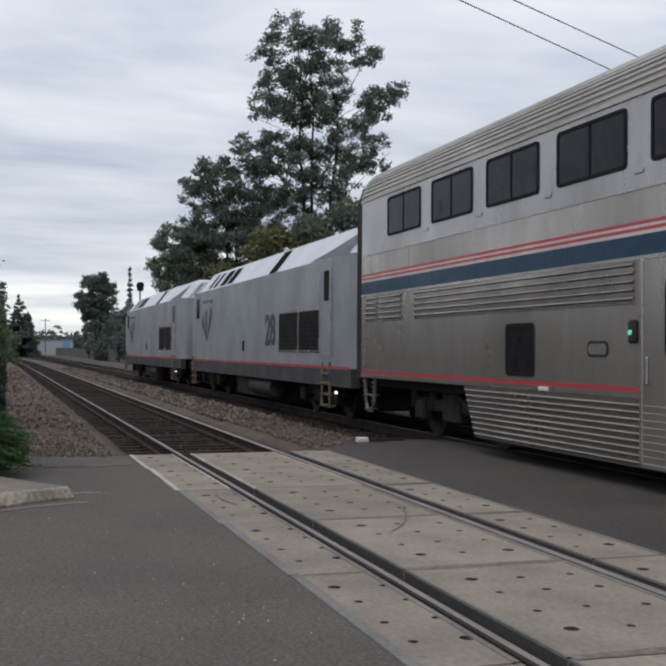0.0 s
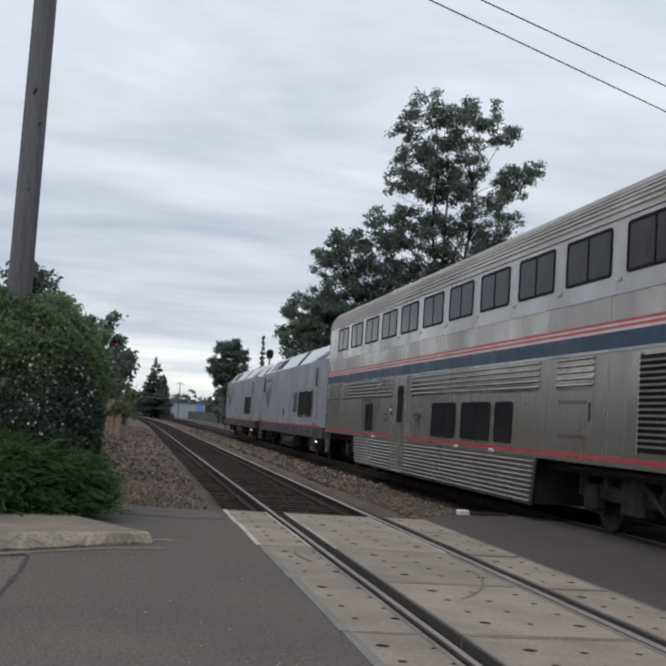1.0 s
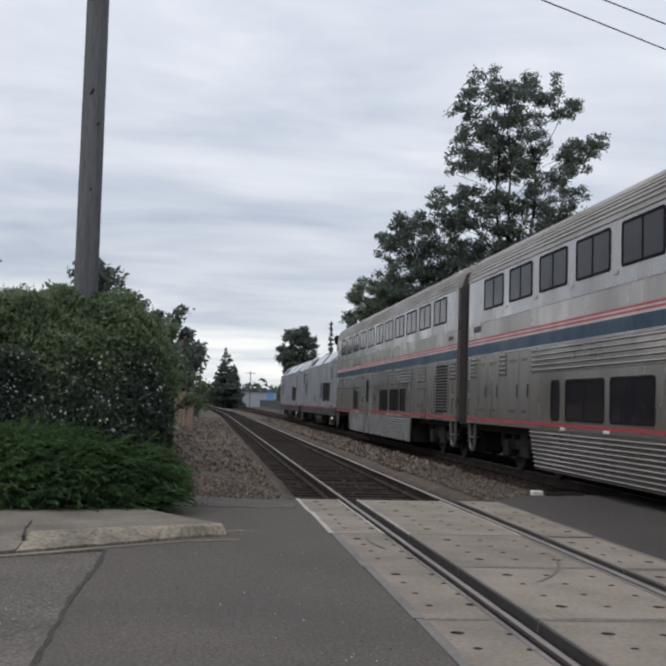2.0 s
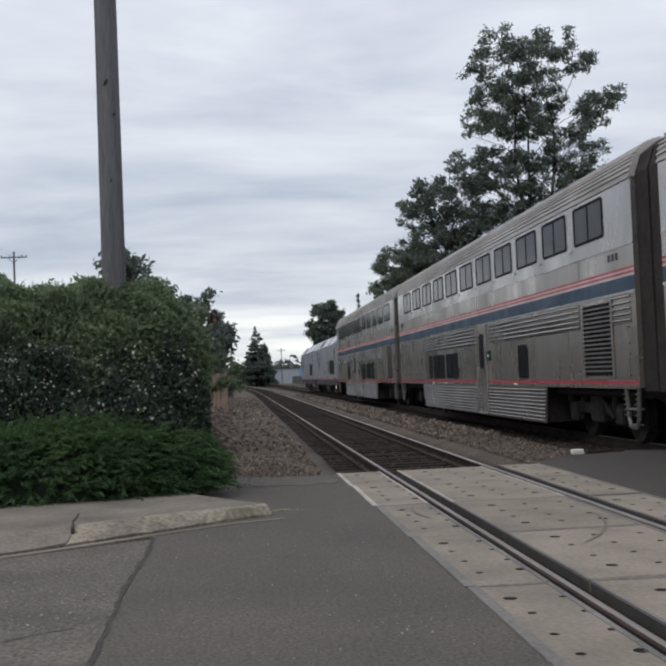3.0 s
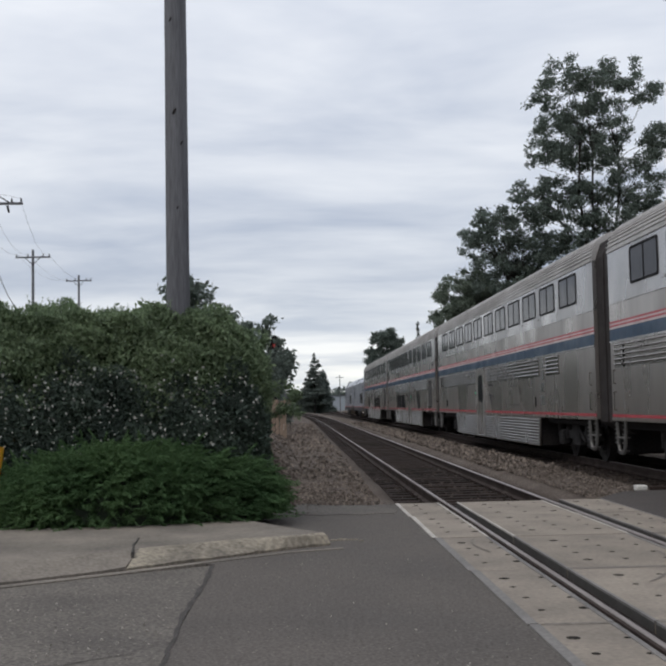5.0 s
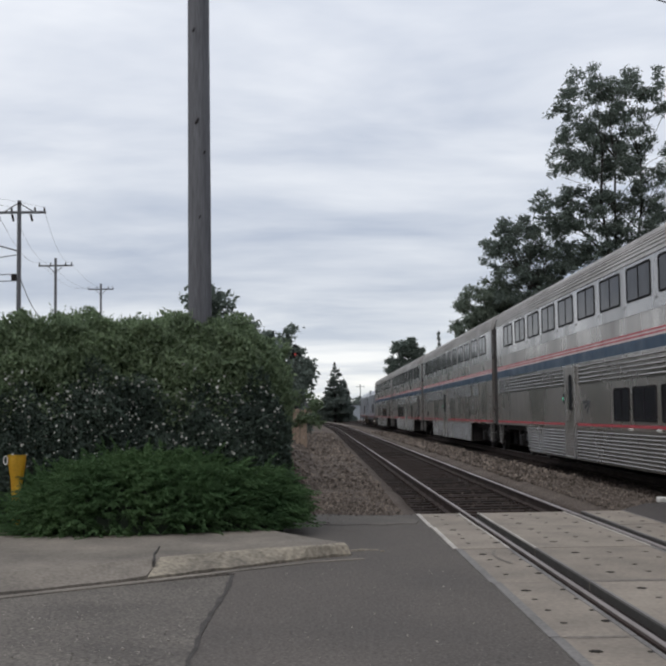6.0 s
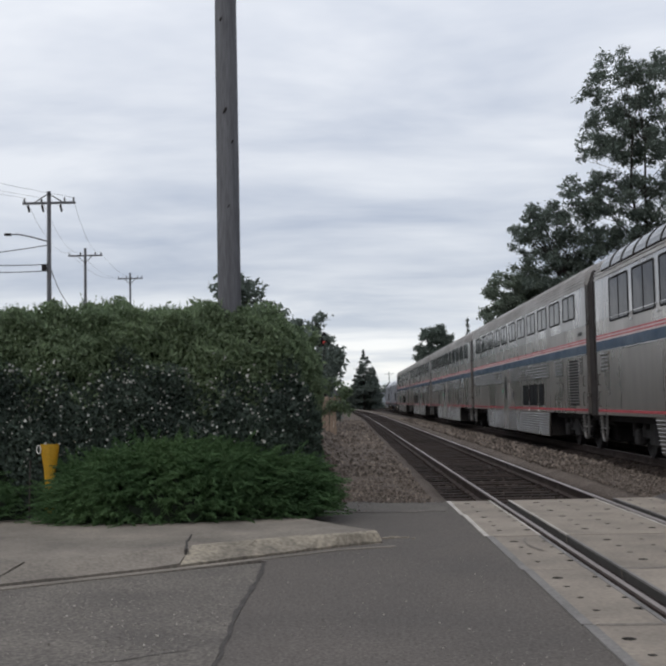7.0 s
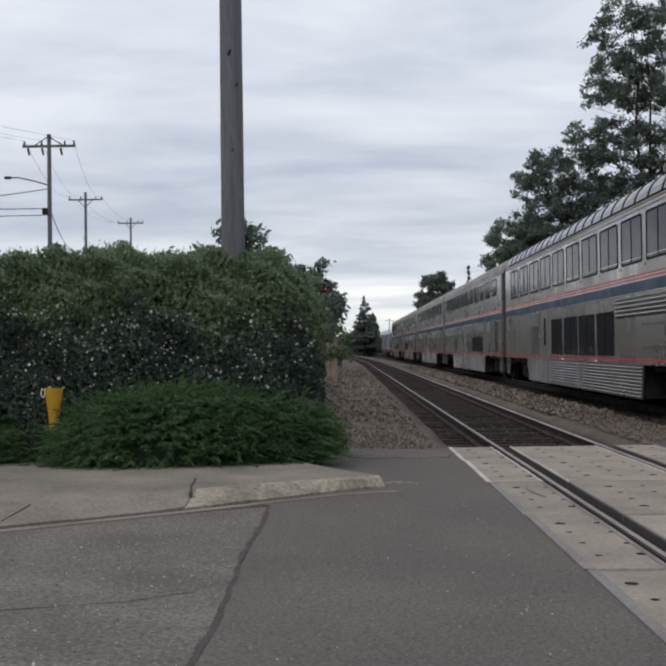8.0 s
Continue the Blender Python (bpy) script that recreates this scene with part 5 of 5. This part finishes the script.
def car_body(car, skirt0, skirt1, ribs):
    """Shell, skirt, roof, stripes and ends. ribs: spans of beaded sheet in the band under the blue stripe."""
    y0, y1 = TAIL, LEN / 2
    low = [(-HALF, 1.0), (-HALF, 3.30), (HALF, 3.30), (HALF, 1.0)]
    part("body", extrude(bmesh.new(), low, y0, y1), STEEL, car, "stained stainless body sides")
    high = [(-HALF, 3.30), (-HALF, 4.36), (HALF, 4.36), (HALF, 3.30)]
    part("upper_body", extrude(bmesh.new(), high, y0, y1), UPPER, car, "cooler grey upper body panels")
    # ribbed roof curve
    arc = []
    n = 11
    for k in range(n + 1):
        a = radians(90 * k / n)
        x = -HALF + 0.60 * (1 - math.cos(a)) if k < n else -HALF + 0.60
        z = 4.36 + 0.60 * math.sin(a)
        if 0 < k < n:
            arc += [(x - 0.006, z - 0.02), (x - 0.030, z - 0.004), (x - 0.024, z + 0.020), (x + 0.012, z + 0.024)]
        else:
            arc.append((x, z))
    arc += [(-0.3, 5.03)]
    prof = arc + [(-x, z) for x, z in reversed(arc)]
    part("roof", extrude(bmesh.new(), prof, y0, y1), ROOF, car, "ribbed steel roof")
    part("drip_rail", boxed(-HALF - 0.025, -HALF, y0, y1, 4.335, 4.375), ROOF, car)
    # skirt between the trucks with slanted ends
    a, b = y1 - skirt0, y1 - skirt1
    slope = 0.42 if skirt0 > 4.8 else 0.34
    for s in (-1, 1):
        bm = bmesh.new()
        pts = [(a, 1.0), (a - slope, 0.24), (b + 0.14, 0.24), (b, 1.0)]
        plate(bm, s * HALF + (0.0 if s < 0 else 0.03), pts, 0.03)
        part("skirt", bm, SKIRT_STEEL, car, "low floor skirt between the trucks")
    part("low_floor", boxed(-HALF + 0.04, HALF - 0.04, b + 0.16, a - slope - 0.02, 0.26, 1.0), DARK, car)
    beads = 9
    for k in range(beads):
        z = 0.285 + k * 0.078
        f = (1.0 - z) / 0.76
        bm = bmesh.new()
        prof = [(-HALF - 0.03, z), (-HALF - 0.052, z + 0.003), (-HALF - 0.060, z + 0.012), (-HALF - 0.054, z + 0.023), (-HALF - 0.03, z + 0.031)]
        extrude(bm, prof, b + 0.14 * f + 0.03, a - slope * f - 0.03)
        part("skirt_bead", bm, STEEL_RIB, car)
    for d0, d1 in ribs:
        bm = corrugated(y1 - d1, y1 - d0, 2.03, 2.50, 0.094, 0.034)
        part("ribbed_panel", bm, STEEL_RIB, car, "ribbed stainless sheet")
    for z0, z1, mat, name in ((2.905, 2.945, RED, "red_stripe"), (2.875, 2.905, WHITE, "white_stripe"), (2.835, 2.875, RED, "red_stripe"), (2.795, 2.835, WHITE, "white_stripe"), (2.565, 2.795, BLUE, "blue_stripe"), (1.055, 1.115, RED, "red_stripe")):
        for x in (-HALF, HALF):
            part(name, boxed(min(x, x * 1.003), max(x, x * 1.003), y0, y1, z0, z1), mat, car)
    part("belt_moulding", boxed(-HALF - 0.014, -HALF, y0, y1, 2.52, 2.562), UPPER, car)
    part("belt_moulding", boxed(-HALF - 0.012, -HALF, y0, y1, 3.295, 3.315), UPPER, car)
    part("sill", boxed(-HALF - 0.014, -HALF, y0, y1, 0.985, 1.05), STEEL, car)
    part("floor_frame", boxed(-1.3, 1.3, y0 + 0.1, y1 - 0.1, 0.82, 1.0), DARK, car)
    for s in (-1, 1):
        e = LEN / 2 if s > 0 else TAIL
        a0, a1 = sorted((e - s * 0.004, e + s * 0.53))
        bm = bmesh.new()
        prof = [(-1.10, 0.70), (-1.47, 0.95), (-1.47, 4.38), (-1.36, 4.70), (-1.05, 4.92), (1.05, 4.92), (1.36, 4.70), (1.47, 4.38), (1.47, 0.95), (1.10, 0.70)]
        extrude(bm, prof, a0, a1)
        part("diaphragm", bm, DIAPHRAGM, car, "dark rubber end diaphragm")
        part("coupler", boxed(-0.15, 0.15, *sorted((e, e + s * 0.56)), 0.66, 0.92, bevel=0.03), DARK, car)
        hand_steps(car, e - s * 0.42)
        for z0, z1 in ((1.20, 1.55), (1.72, 1.98)):
            bm = tube(bmesh.new(), (-HALF - 0.05, e - s * 0.3, z0), (-HALF - 0.05, e - s * 0.3, z1), 0.013, 0.013, 6)
            for z in (z0, z1):
                tube(bm, (-HALF, e - s * 0.3, z), (-HALF - 0.055, e - s * 0.3, z), 0.013, 0.013, 6)
            part("grab_iron", bm, STEEL_RIB, car)


def base_windows(car, first, z0=3.56, z1=4.26, count=11, pitch=2.06, width=1.58, dark=()):
    for k in range(count):
        window(car, first + pitch * k, first + pitch * k + width, z0, z1, 1 if k in dark else 2)
        window(car, first + pitch * k, first + pitch * k + width, z0, z1, 2, x=HALF)
    for k in range(count - 1):
        y = LEN / 2 - (first + pitch * k + (width + pitch) / 2)
        part("pillar_cap", boxed(-HALF - 0.016, -HALF, y - 0.09, y + 0.09, z0 - 0.09, z0 - 0.03, bevel=0.008), UPPER, car)


def marker_lamps(car, ds):
    for d in ds:
        y = LEN / 2 - d
        part("side_reflector", boxed(-HALF - 0.03, -HALF, y - 0.12, y + 0.12, 0.985, 1.05, bevel=0.008), PALE, car, "pale side plate")


def locker(car, d0, d1, z0=1.15, z1=2.48):
    y0, y1 = LEN / 2 - d1, LEN / 2 - d0
    p = part("hatch", boxed(-HALF - 0.010, -HALF, y0, y1, z0, z1, bevel=0.004), STEEL, car, "flush equipment hatch")
    # thin darker strips that paint the shadows on the hatch
    for z in (z0 + 0.12, z1 - 0.18):
        part("hatch_vent", boxed(-HALF - 0.016, -HALF - 0.010, y0 + 0.18, y1 - 0.18, z, z + 0.06), SKIRT_STEEL, p)
    part("latch", boxed(-HALF - 0.024, -HALF - 0.010, y0 + 0.075, y0 + 0.095, 1.58, 1.84), GASKET, p)


def side_seams(car, ds):
    for d in ds:
        y = LEN / 2 - d
        part("seam_strip", boxed(-HALF - 0.006, -HALF, y - 0.02, y + 0.02, 1.12, 2.50), UPPER, car)
        part("seam_strip", boxed(-HALF - 0.005, -HALF, y - 0.012, y + 0.012, 2.95, 3.29), STEEL, car)


def make_car(name, label, rolling):
    car = empty(name, label, "railway car", "train")
    for y in (LEN / 2 - 3.4, TAIL + 3.3):
        truck(car, y, rolling)
    bm = bmesh.new()
    box(bm, -1.2, 1.2, TAIL + 1.0, TAIL + 5.0, 0.95, 1.02)
    part("underfloor_pipe", tube(bm, (-1.35, TAIL + 0.6, 0.9), (-1.35, TAIL + 5.0, 0.9), 0.05, 0.05, 6), DARK, car)
    return car


def build_cars(rolling):
    cars = []
    # first car, carried the other way round
    c = make_car("sleeping_car", "two-level stainless sleeping car with red white and blue stripes", rolling)
    car_body(c, 4.85, 19.15, [(0.25, 0.9), (1.1, 2.15), (2.75, 9.35), (11.05, 19.1), (19.8, 21.15), (24.15, 24.9)])
    base_windows(c, 1.43)
    for d0, d1, p in ((6.2, 7.02, 1), (12.9, 14.65, 2), (15.0, 16.75, 2), (17.0, 17.9, 1)):
        window(c, d0, d1, 1.17, 1.88, p, 0.08)
    side_door(c, 9.6, 10.75, 1)
    louvre(c, 22.55, 24.05)
    hatch = part("filler_hatch", plate(bmesh.new(), -HALF + 0.002, rounded(LEN / 2 - 8.82, LEN / 2 - 8.36, 1.44, 1.63, 0.075), 0.010), GRIME, c, "oval filler recess")
    part("hatch_cover", plate(bmesh.new(), -HALF - 0.008, rounded(LEN / 2 - 8.79, LEN / 2 - 8.39, 1.47, 1.60, 0.055), 0.006), LOUVRE, hatch, "dull grey cover")
    emblem(c, -HALF - 0.002, LEN / 2 - 12.12, 1.64, ((0.72, -0.03), (0.56, -0.16), (0.36, -0.28)), 0.092, LOGO)
    locker(c, 19.75, 21.15, 1.2, 2.0)
    side_seams(c, (2.45, 19.4, 21.6))
    marker_lamps(c, (7.3, 14.8, 16.95))
    writing_bars(c, -HALF - 0.003, TAIL + 0.5, 3.06, 0.55, 0.10, 5, LOGO)
    cars.append(c)
    # second car
    c = make_car("coach", "two-level stainless coach with equipment hatches and dark windows", rolling)
    car_body(c, 5.15, 19.9, [(0.25, 0.85), (2.82, 3.38), (5.15, 13.45), (14.90, 22.15), (23.90, 24.75)])
    base_windows(c, 1.43)
    for d0, d1, p in ((6.35, 6.8, 1), (7.15, 9, 2), (9.25, 10.95, 2), (17.67, 18.45, 1)):
        window(c, d0, d1, 1.16, 1.89, p, 0.08)
    side_door(c, 13.65, 14.7, -1)
    louvre(c, 22.35, 23.85)
    for d0, d1 in ((0.93, 1.83), (1.88, 2.76), (3.42, 4.28), (4.32, 5.02)):
        locker(c, d0, d1)
    side_seams(c, (4.95, 22.2))
    marker_lamps(c, (7.05, 9.15, 17.35))
    writing_bars(c, -HALF - 0.003, LEN / 2 - 1.2, 3.10, 0.75, 0.14, 5, LOGO)
    writing_bars(c, -HALF - 0.003, TAIL + 0.7, 3.10, 0.55, 0.12, 3, LOGO)
    cars.append(c)
    # third car
    c = make_car("coach", "two-level stainless coach with blanked lower panels and an emblem", rolling)
    car_body(c, 5.15, 19.8, [(0.90, 1.60), (0.80, 10.05), (11.80, 19.70), (20.45, 21.85)])
    base_windows(c, 1.43)
    side_door(c, 10.2, 11.6, 1)
    emblem(c, -HALF - 0.002, LEN / 2 - 13, 1.64, ((0.72, -0.03), (0.56, -0.16), (0.36, -0.28)), 0.092, LOGO)
    writing_bars(c, -HALF - 0.003, LEN / 2 - 13.05, 1.90, 0.8, 0.07, 6, LOGO)
    locker(c, 15.55, 17.35, 1.15, 2.0)
    for z in (1.3, 1.62, 1.94, 2.24):
        part("blank_plate", boxed(-HALF - 0.012, -HALF, LEN / 2 - 20.25, LEN / 2 - 19.85, z, z + 0.25, bevel=0.006), UPPER, c, "pale blank plate")
    side_seams(c, (0.75, 19.77, 20.35))
    for d in (2.65, 19.25):
        part("side_vent", tube(bmesh.new(), (-HALF - 0.02, LEN / 2 - d, 1.25), (-HALF - 0.02, LEN / 2 - d, 1.5), 0.02, 0.02, 6), GASKET, c)
    cars.append(c)
    # fourth car
    c = make_car("coach", "two-level stainless coach with three lower windows", rolling)
    car_body(c, 5.15, 19.8, [(0.25, 0.90), (0.80, 10.25), (11.50, 19.75), (20.65, 21.90), (24.05, 24.45)])
    base_windows(c, 1.43)
    for d0, d1, p in ((14.65, 15.8, 2), (16.05, 17.55, 2), (17.85, 18.65, 1)):
        window(c, d0, d1, 1.18, 1.88, p, 0.08)
    side_door(c, 10.4, 11.35, 1)
    louvre(c, 22.75, 24.05)
    locker(c, 20.65, 21.9, 1.2, 2.0)
    emblem(c, -HALF - 0.002, LEN / 2 - 12.7, 1.64, ((0.72, -0.03), (0.56, -0.16), (0.36, -0.28)), 0.092, LOGO)
    side_seams(c, (0.75, 19.77, 22.25))
    marker_lamps(c, (15.9, 17.7))
    writing_bars(c, -HALF - 0.003, TAIL + 0.5, 3.06, 0.55, 0.10, 4, LOGO)
    cars.append(c)
    # lounge with curved roof lights
    c = make_car("lounge_car", "two-level stainless lounge car with tall windows and curved roof lights", rolling)
    car_body(c, 5.05, 19.75, [(6.05, 7.45), (17.40, 24.25), (0.40, 1.20)])
    base_windows(c, 1.43, z0=3.20, z1=4.24, width=1.72, pitch=2.065)
    for k in range(22):
        d = 0.85 + 1.03 * k
        if d > 23.4:
            break
        y1 = LEN / 2 - d
        prof = []
        for j in range(6):
            a = radians(8 + 68 * j / 5)
            prof.append((-HALF - 0.055 + 0.66 * (1 - math.cos(a)), 4.42 + 0.60 * math.sin(a)))
        prof += [(x + 0.05, z - 0.05) for x, z in reversed(prof)]
        light = part("roof_light", extrude(bmesh.new(), prof, y1 - 0.86, y1), ROOF_GLASS, c, "curved tinted roof light")
        rim = [(x - 0.012, z + 0.006) for x, z in prof[:6]] + [(x + 0.03, z - 0.03) for x, z in reversed(prof[:6])]
        part("roof_rib", extrude(bmesh.new(), rim, y1 - 0.97, y1 - 0.895), GRIME, light, "dark roof rib")
    for d0, d1 in ((9.4, 11), (11.35, 13.05), (13.35, 15.15), (15.45, 17.15)):
        window(c, d0, d1, 1.16, 2.22, 2, 0.06)
    side_door(c, 8.05, 8.95, 1)
    locker(c, 19.45, 21.45, 1.2, 2.0)
    side_seams(c, (5.65, 17.3))
    marker_lamps(c, (11.15, 15.3))
    cars.append(c)
    return cars


def build_loco(rolling, number):
    L = 20.5
    loco = empty("locomotive", "silver diesel locomotive with light sloping roof and red sill stripe", "locomotive", "train")
    y0, y1 = -L / 2, L / 2
    W = 1.53
    # silver sides; the nose tapers at the front, the tail corners are rounded
    bm = bmesh.new()
    prof = [(-W, 1.12), (-W, 3.45), (W, 3.45), (W, 1.12)]
    rings = []
    for y, w, drop in ((y0, 0.86, 0.0), (y0 + 0.06, 0.93, 0.0), (y0 + 0.28, 1.0, 0.0), (y1 - 2.6, 1.0, 0.0), (y1 - 1.3, 0.90, 0.75), (y1, 0.74, 1.45)):
        rings.append([bm.verts.new((x * w, y, z - (drop if z > 3 else 0))) for x, z in prof])
    for a, b in zip(rings, rings[1:]):
        for i in range(4):
            bm.faces.new((a[i], a[(i + 1) % 4], b[(i + 1) % 4], b[i]))
    bm.faces.new(rings[0])
    bm.faces.new(rings[-1][::-1])
    part("body", bm, SILVER, loco, "silver painted body sides")
    # sloping upper sides and roof, their sky reflection put into a paler colour
    bm = bmesh.new()
    prof = [(-W, 3.45), (-1.02, 4.08), (-0.80, 4.17), (0.80, 4.17), (1.02, 4.08), (W, 3.45)]
    rings = []
    for y, w, drop in ((y0, 0.86, 0.10), (y0 + 0.28, 1.0, 0.0), (y1 - 3.6, 1.0, 0.0), (y1 - 2.5, 0.99, 0.35)):
        rings.append([bm.verts.new((x * w, y, z - (drop if z > 3.5 else 0.0))) for x, z in prof])
    for a, b in zip(rings, rings[1:]):
        for i in range(6):
            bm.faces.new((a[i], a[(i + 1) % 6], b[(i + 1) % 6], b[i]))
    bm.faces.new(rings[0])
    bm.faces.new(rings[-1][::-1])
    part("roof", bm, CANT, loco, "sloping roof sides coloured pale as under sky reflection")
    # scoop at the rear where the silver side sweeps up
    bm = bmesh.new()
    pts = [(y0 + 0.3, 3.45), (y0 + 0.3, 4.02), (y0 + 0.8, 3.92), (y0 + 1.8, 3.70), (y0 + 3.2, 3.47)]
    a = [bm.verts.new((-W + (z - 3.45) * 0.81 - 0.008, y, z)) for y, z in pts]
    bm.faces.new(a)
    bmesh.ops.solidify(bm, geom=bm.faces[:], thickness=0.006)
    part("cowl", bm, SILVER, loco)

    def cant_plate(ya, yb, lo, hi, mat, name, lean=0.35):
        bm = bmesh.new()
        f = lambda z: -W + (z - 3.45) * 0.81 - 0.010
        pts = [(ya, lo), (yb, lo), (yb + lean * (hi - lo), hi), (ya + lean * (hi - lo), hi)]
        bm.faces.new([bm.verts.new((f(z), y, z)) for y, z in pts])
        bmesh.ops.solidify(bm, geom=bm.faces[:], thickness=0.006)
        part(name, bm, mat, loco)

    for ya, yb in ((11.75, 12.55), (12.8, 13.7), (14.3, 14.75), (15.2, 15.6)):
        cant_plate(y0 + ya, y0 + yb, 3.50, 4.0, GASKET, "roof_grille")
    cant_plate(y0 + 6.25, y0 + 7.05, 3.46, 4.06, GASKET, "roof_grille", 0.2)
    cant_plate(y0 + 18.0 - 0.3, y0 + 18.3, 3.42, 3.85, GLASS, "cab_window", 0.3)

    def side(ya, yb, z0, z1, mat, name, out=0.008, parent=None, label="", r=0.04):
        bm = bmesh.new()
        plate(bm, -W + 0.002, rounded(y0 + ya, y0 + yb, z0, z1, r), out)
        return part(name, bm, mat, parent or loco, label)

    for ya, yb in ((2.42, 4.02), (4.18, 5.85)):
        g = side(ya - 0.05, yb + 0.05, 1.44, 2.44, UPPER, "radiator_frame", 0.012)
        side(ya, yb, 1.50, 2.38, GASKET, "radiator_grille", 0.018, g, "dark brown radiator grille", 0.02)
        for k in range(8):
            side(ya + 0.03, yb - 0.03, 1.54 + 0.105 * k, 1.56 + 0.105 * k, DARK, "grille_bar", 0.024, g, "", 0.008)
    d = side(1.42, 2.22, 1.35, 3.40, SILVER, "door", 0.016, None, "narrow rear side door")
    side(1.62, 2.0, 2.55, 3.2, GASKET, "door_window", 0.022, d, "dark door window", 0.06)
    for y in (1.40, 2.24):
        part("handrail", tube(bmesh.new(), (-W - 0.05, y0 + y, 1.4), (-W - 0.05, y0 + y, 3.2), 0.012, 0.012, 6), UPPER, loco)
    side(17.6, 18.25, 1.3, 3.2, SILVER, "cab_door", 0.014, None, "cab side door")
    side(16.95, 17.45, 2.55, 3.25, GLASS, "cab_side_window", 0.016, None, "dark cab window", 0.08)
    side(9.85, 10.05, 1.45, 1.75, GASKET, "fuel_gauge", 0.02)
    part("red_stripe", boxed(-W - 0.010, -W + 0.002, y0 + 0.3, y1 - 2.6, 1.10, 1.16), RED, loco)
    part("sill", boxed(-W - 0.004, -W + 0.2, y0 + 0.15, y1 - 2.2, 0.74, 1.10), SKIRT_GREY, loco)
    part("underframe", boxed(-1.2, 1.2, y0 + 0.1, y1 - 0.8, 0.72, 1.12), DARK, loco)
    if number:
        cu = bpy.data.curves.new("number", "FONT")
        cu.body, cu.size, cu.extrude, cu.offset = number, 1.10, 0.004, 0.022
        tmp = new("number_text", cu)
        me = bpy.data.meshes.new_from_object(tmp)
        bpy.data.objects.remove(tmp)
        me.name = "number"
        me.materials.append(LOGO)
        ob = new("number", me)
        ob.parent = loco
        ob.matrix_basis = Matrix.Translation((-W - 0.010, y0 + 7.35, 1.64)) @ Euler((radians(90), 0, radians(-90))).to_matrix().to_4x4()
        tagged(ob, "dark painted fleet number")
    emblem(loco, -W - 0.004, y0 + 15.5, 1.76, ((0.95, 0.80), (0.25, 1.02), (-0.75, 1.06)), 0.44, LOGO)
    writing_bars(loco, -W - 0.002, y0 + 14.6, 3.02, 1.9, 0.12, 6, LOGO)
    # fuel tank and running gear
    bm = bmesh.new()
    prof = [(-1.25, 0.86), (-1.38, 0.6), (-1.3, 0.22), (-1.0, 0.16), (1.0, 0.16), (1.3, 0.22), (1.38, 0.6), (1.25, 0.86)]
    extrude(bm, prof, y0 + 7.4, y0 + 11.6)
    part("fuel_tank", bm, GRIME, loco, "dusty fuel tank")
    part("air_tank", tube(bmesh.new(), (-1.28, y0 + 7.0, 0.5), (-1.28, y0 + 9.4, 0.5), 0.22, 0.22, 14), GRIME, loco)
    for s, yy in ((-1, y0 + 3.6), (1, y1 - 3.9)):
        truck(loco, yy, rolling)
    for y in (y0 + 1.82, y0 + 17.9):
        bm = bmesh.new()
        for dy in (-0.28, 0.28):
            tube(bm, (-W - 0.01, y + dy, 1.25), (-W - 0.01, y + dy, 0.28), 0.03, 0.03, 6)
        for z in (0.32, 0.56, 0.80, 1.0):
            box(bm, -W - 0.06, -W + 0.12, y - 0.28, y + 0.28, z - 0.02, z + 0.02)
        part("ladder", bm, LADDER, loco, "worn yellowish side ladder")
    part("marker_lamp", tube(bmesh.new(), (-W - 0.02, y0 + 1.0, 0.62), (-W - 0.06, y0 + 1.0, 0.62), 0.028, 0.028, 10), WHITE_LAMP, loco, "small bright white lamp")
    part("rear_diaphragm", boxed(-0.8, 0.8, y0 - 0.22, y0 - 0.002, 1.0, 3.6, bevel=0.05), DIAPHRAGM, loco)
    part("coupler", boxed(-0.15, 0.15, y0 - 0.4, y0 - 0.002, 0.66, 0.92, bevel=0.03), DARK, loco)
    for k in range(3):
        part("exhaust", boxed(-0.5, 0.5, y0 + 6 + 2.2 * k, y0 + 7.2 + 2.2 * k, 4.17, 4.24, bevel=0.02), GRIME, loco)
    return loco


ROLLING = []
CARS = build_cars(ROLLING)
LOCOS = [build_loco(ROLLING, "28"), build_loco(ROLLING, "")]

# signal beyond the train that shows over the roofs
def build_far_signal():
    s = empty("railway_signal", "black round railway signal head beyond the train", "railway signal", at=(7.55, 70.0, -0.2))
    part("mast", tube(bmesh.new(), (0, 0, 0), (0, 0, 6.6), 0.07, 0.06), DARK, s)
    bm = bmesh.new()
    tube(bm, (0, -0.1, 6.62), (0, 0.0, 6.62), 0.30, 0.30, 18)
    box(bm, -0.24, 0.24, -0.3, 0.2, 6.2, 6.9, 0.08)
    part("signal_head", bm, GASKET, s)


build_far_signal()

PITCH = 26.1
# front end of the first car along the line, by time
LEAD = [(0.0, 4.3), (0.5, 12.0), (1.0, 19.9), (1.5, 28.05), (3.0, 52.15), (3.5, 60.15), (4.0, 68.25), (4.5, 76.25), (6.0, 100.45), (6.5, 108.35), (7.0, 116.15), (7.5, 123.95), (8.0, 131.85)]


def motions():
    for k, car in enumerate(CARS):
        walk(car, [(t, pose(FAR_X, y - PITCH * k - LEN / 2, 0)) for t, y in LEAD])
    for k, loco in enumerate(LOCOS):
        walk(loco, [(t, pose(FAR_X, y + 0.55 + 10.25 + 20.75 * k, 0)) for t, y in LEAD])
    # wheels turn as the train rolls
    times = [i / 30 for i in range(241)]
    ts, ys = [t for t, _ in LEAD], [y for _, y in LEAD]
    for wheel, w in ROLLING:
        walk(wheel, [(t, pose(0, w, 0.455, -math.degrees((float(np.interp(t, ts, ys)) - ys[0]) / 0.455) % 360)) for t in times])


motions()
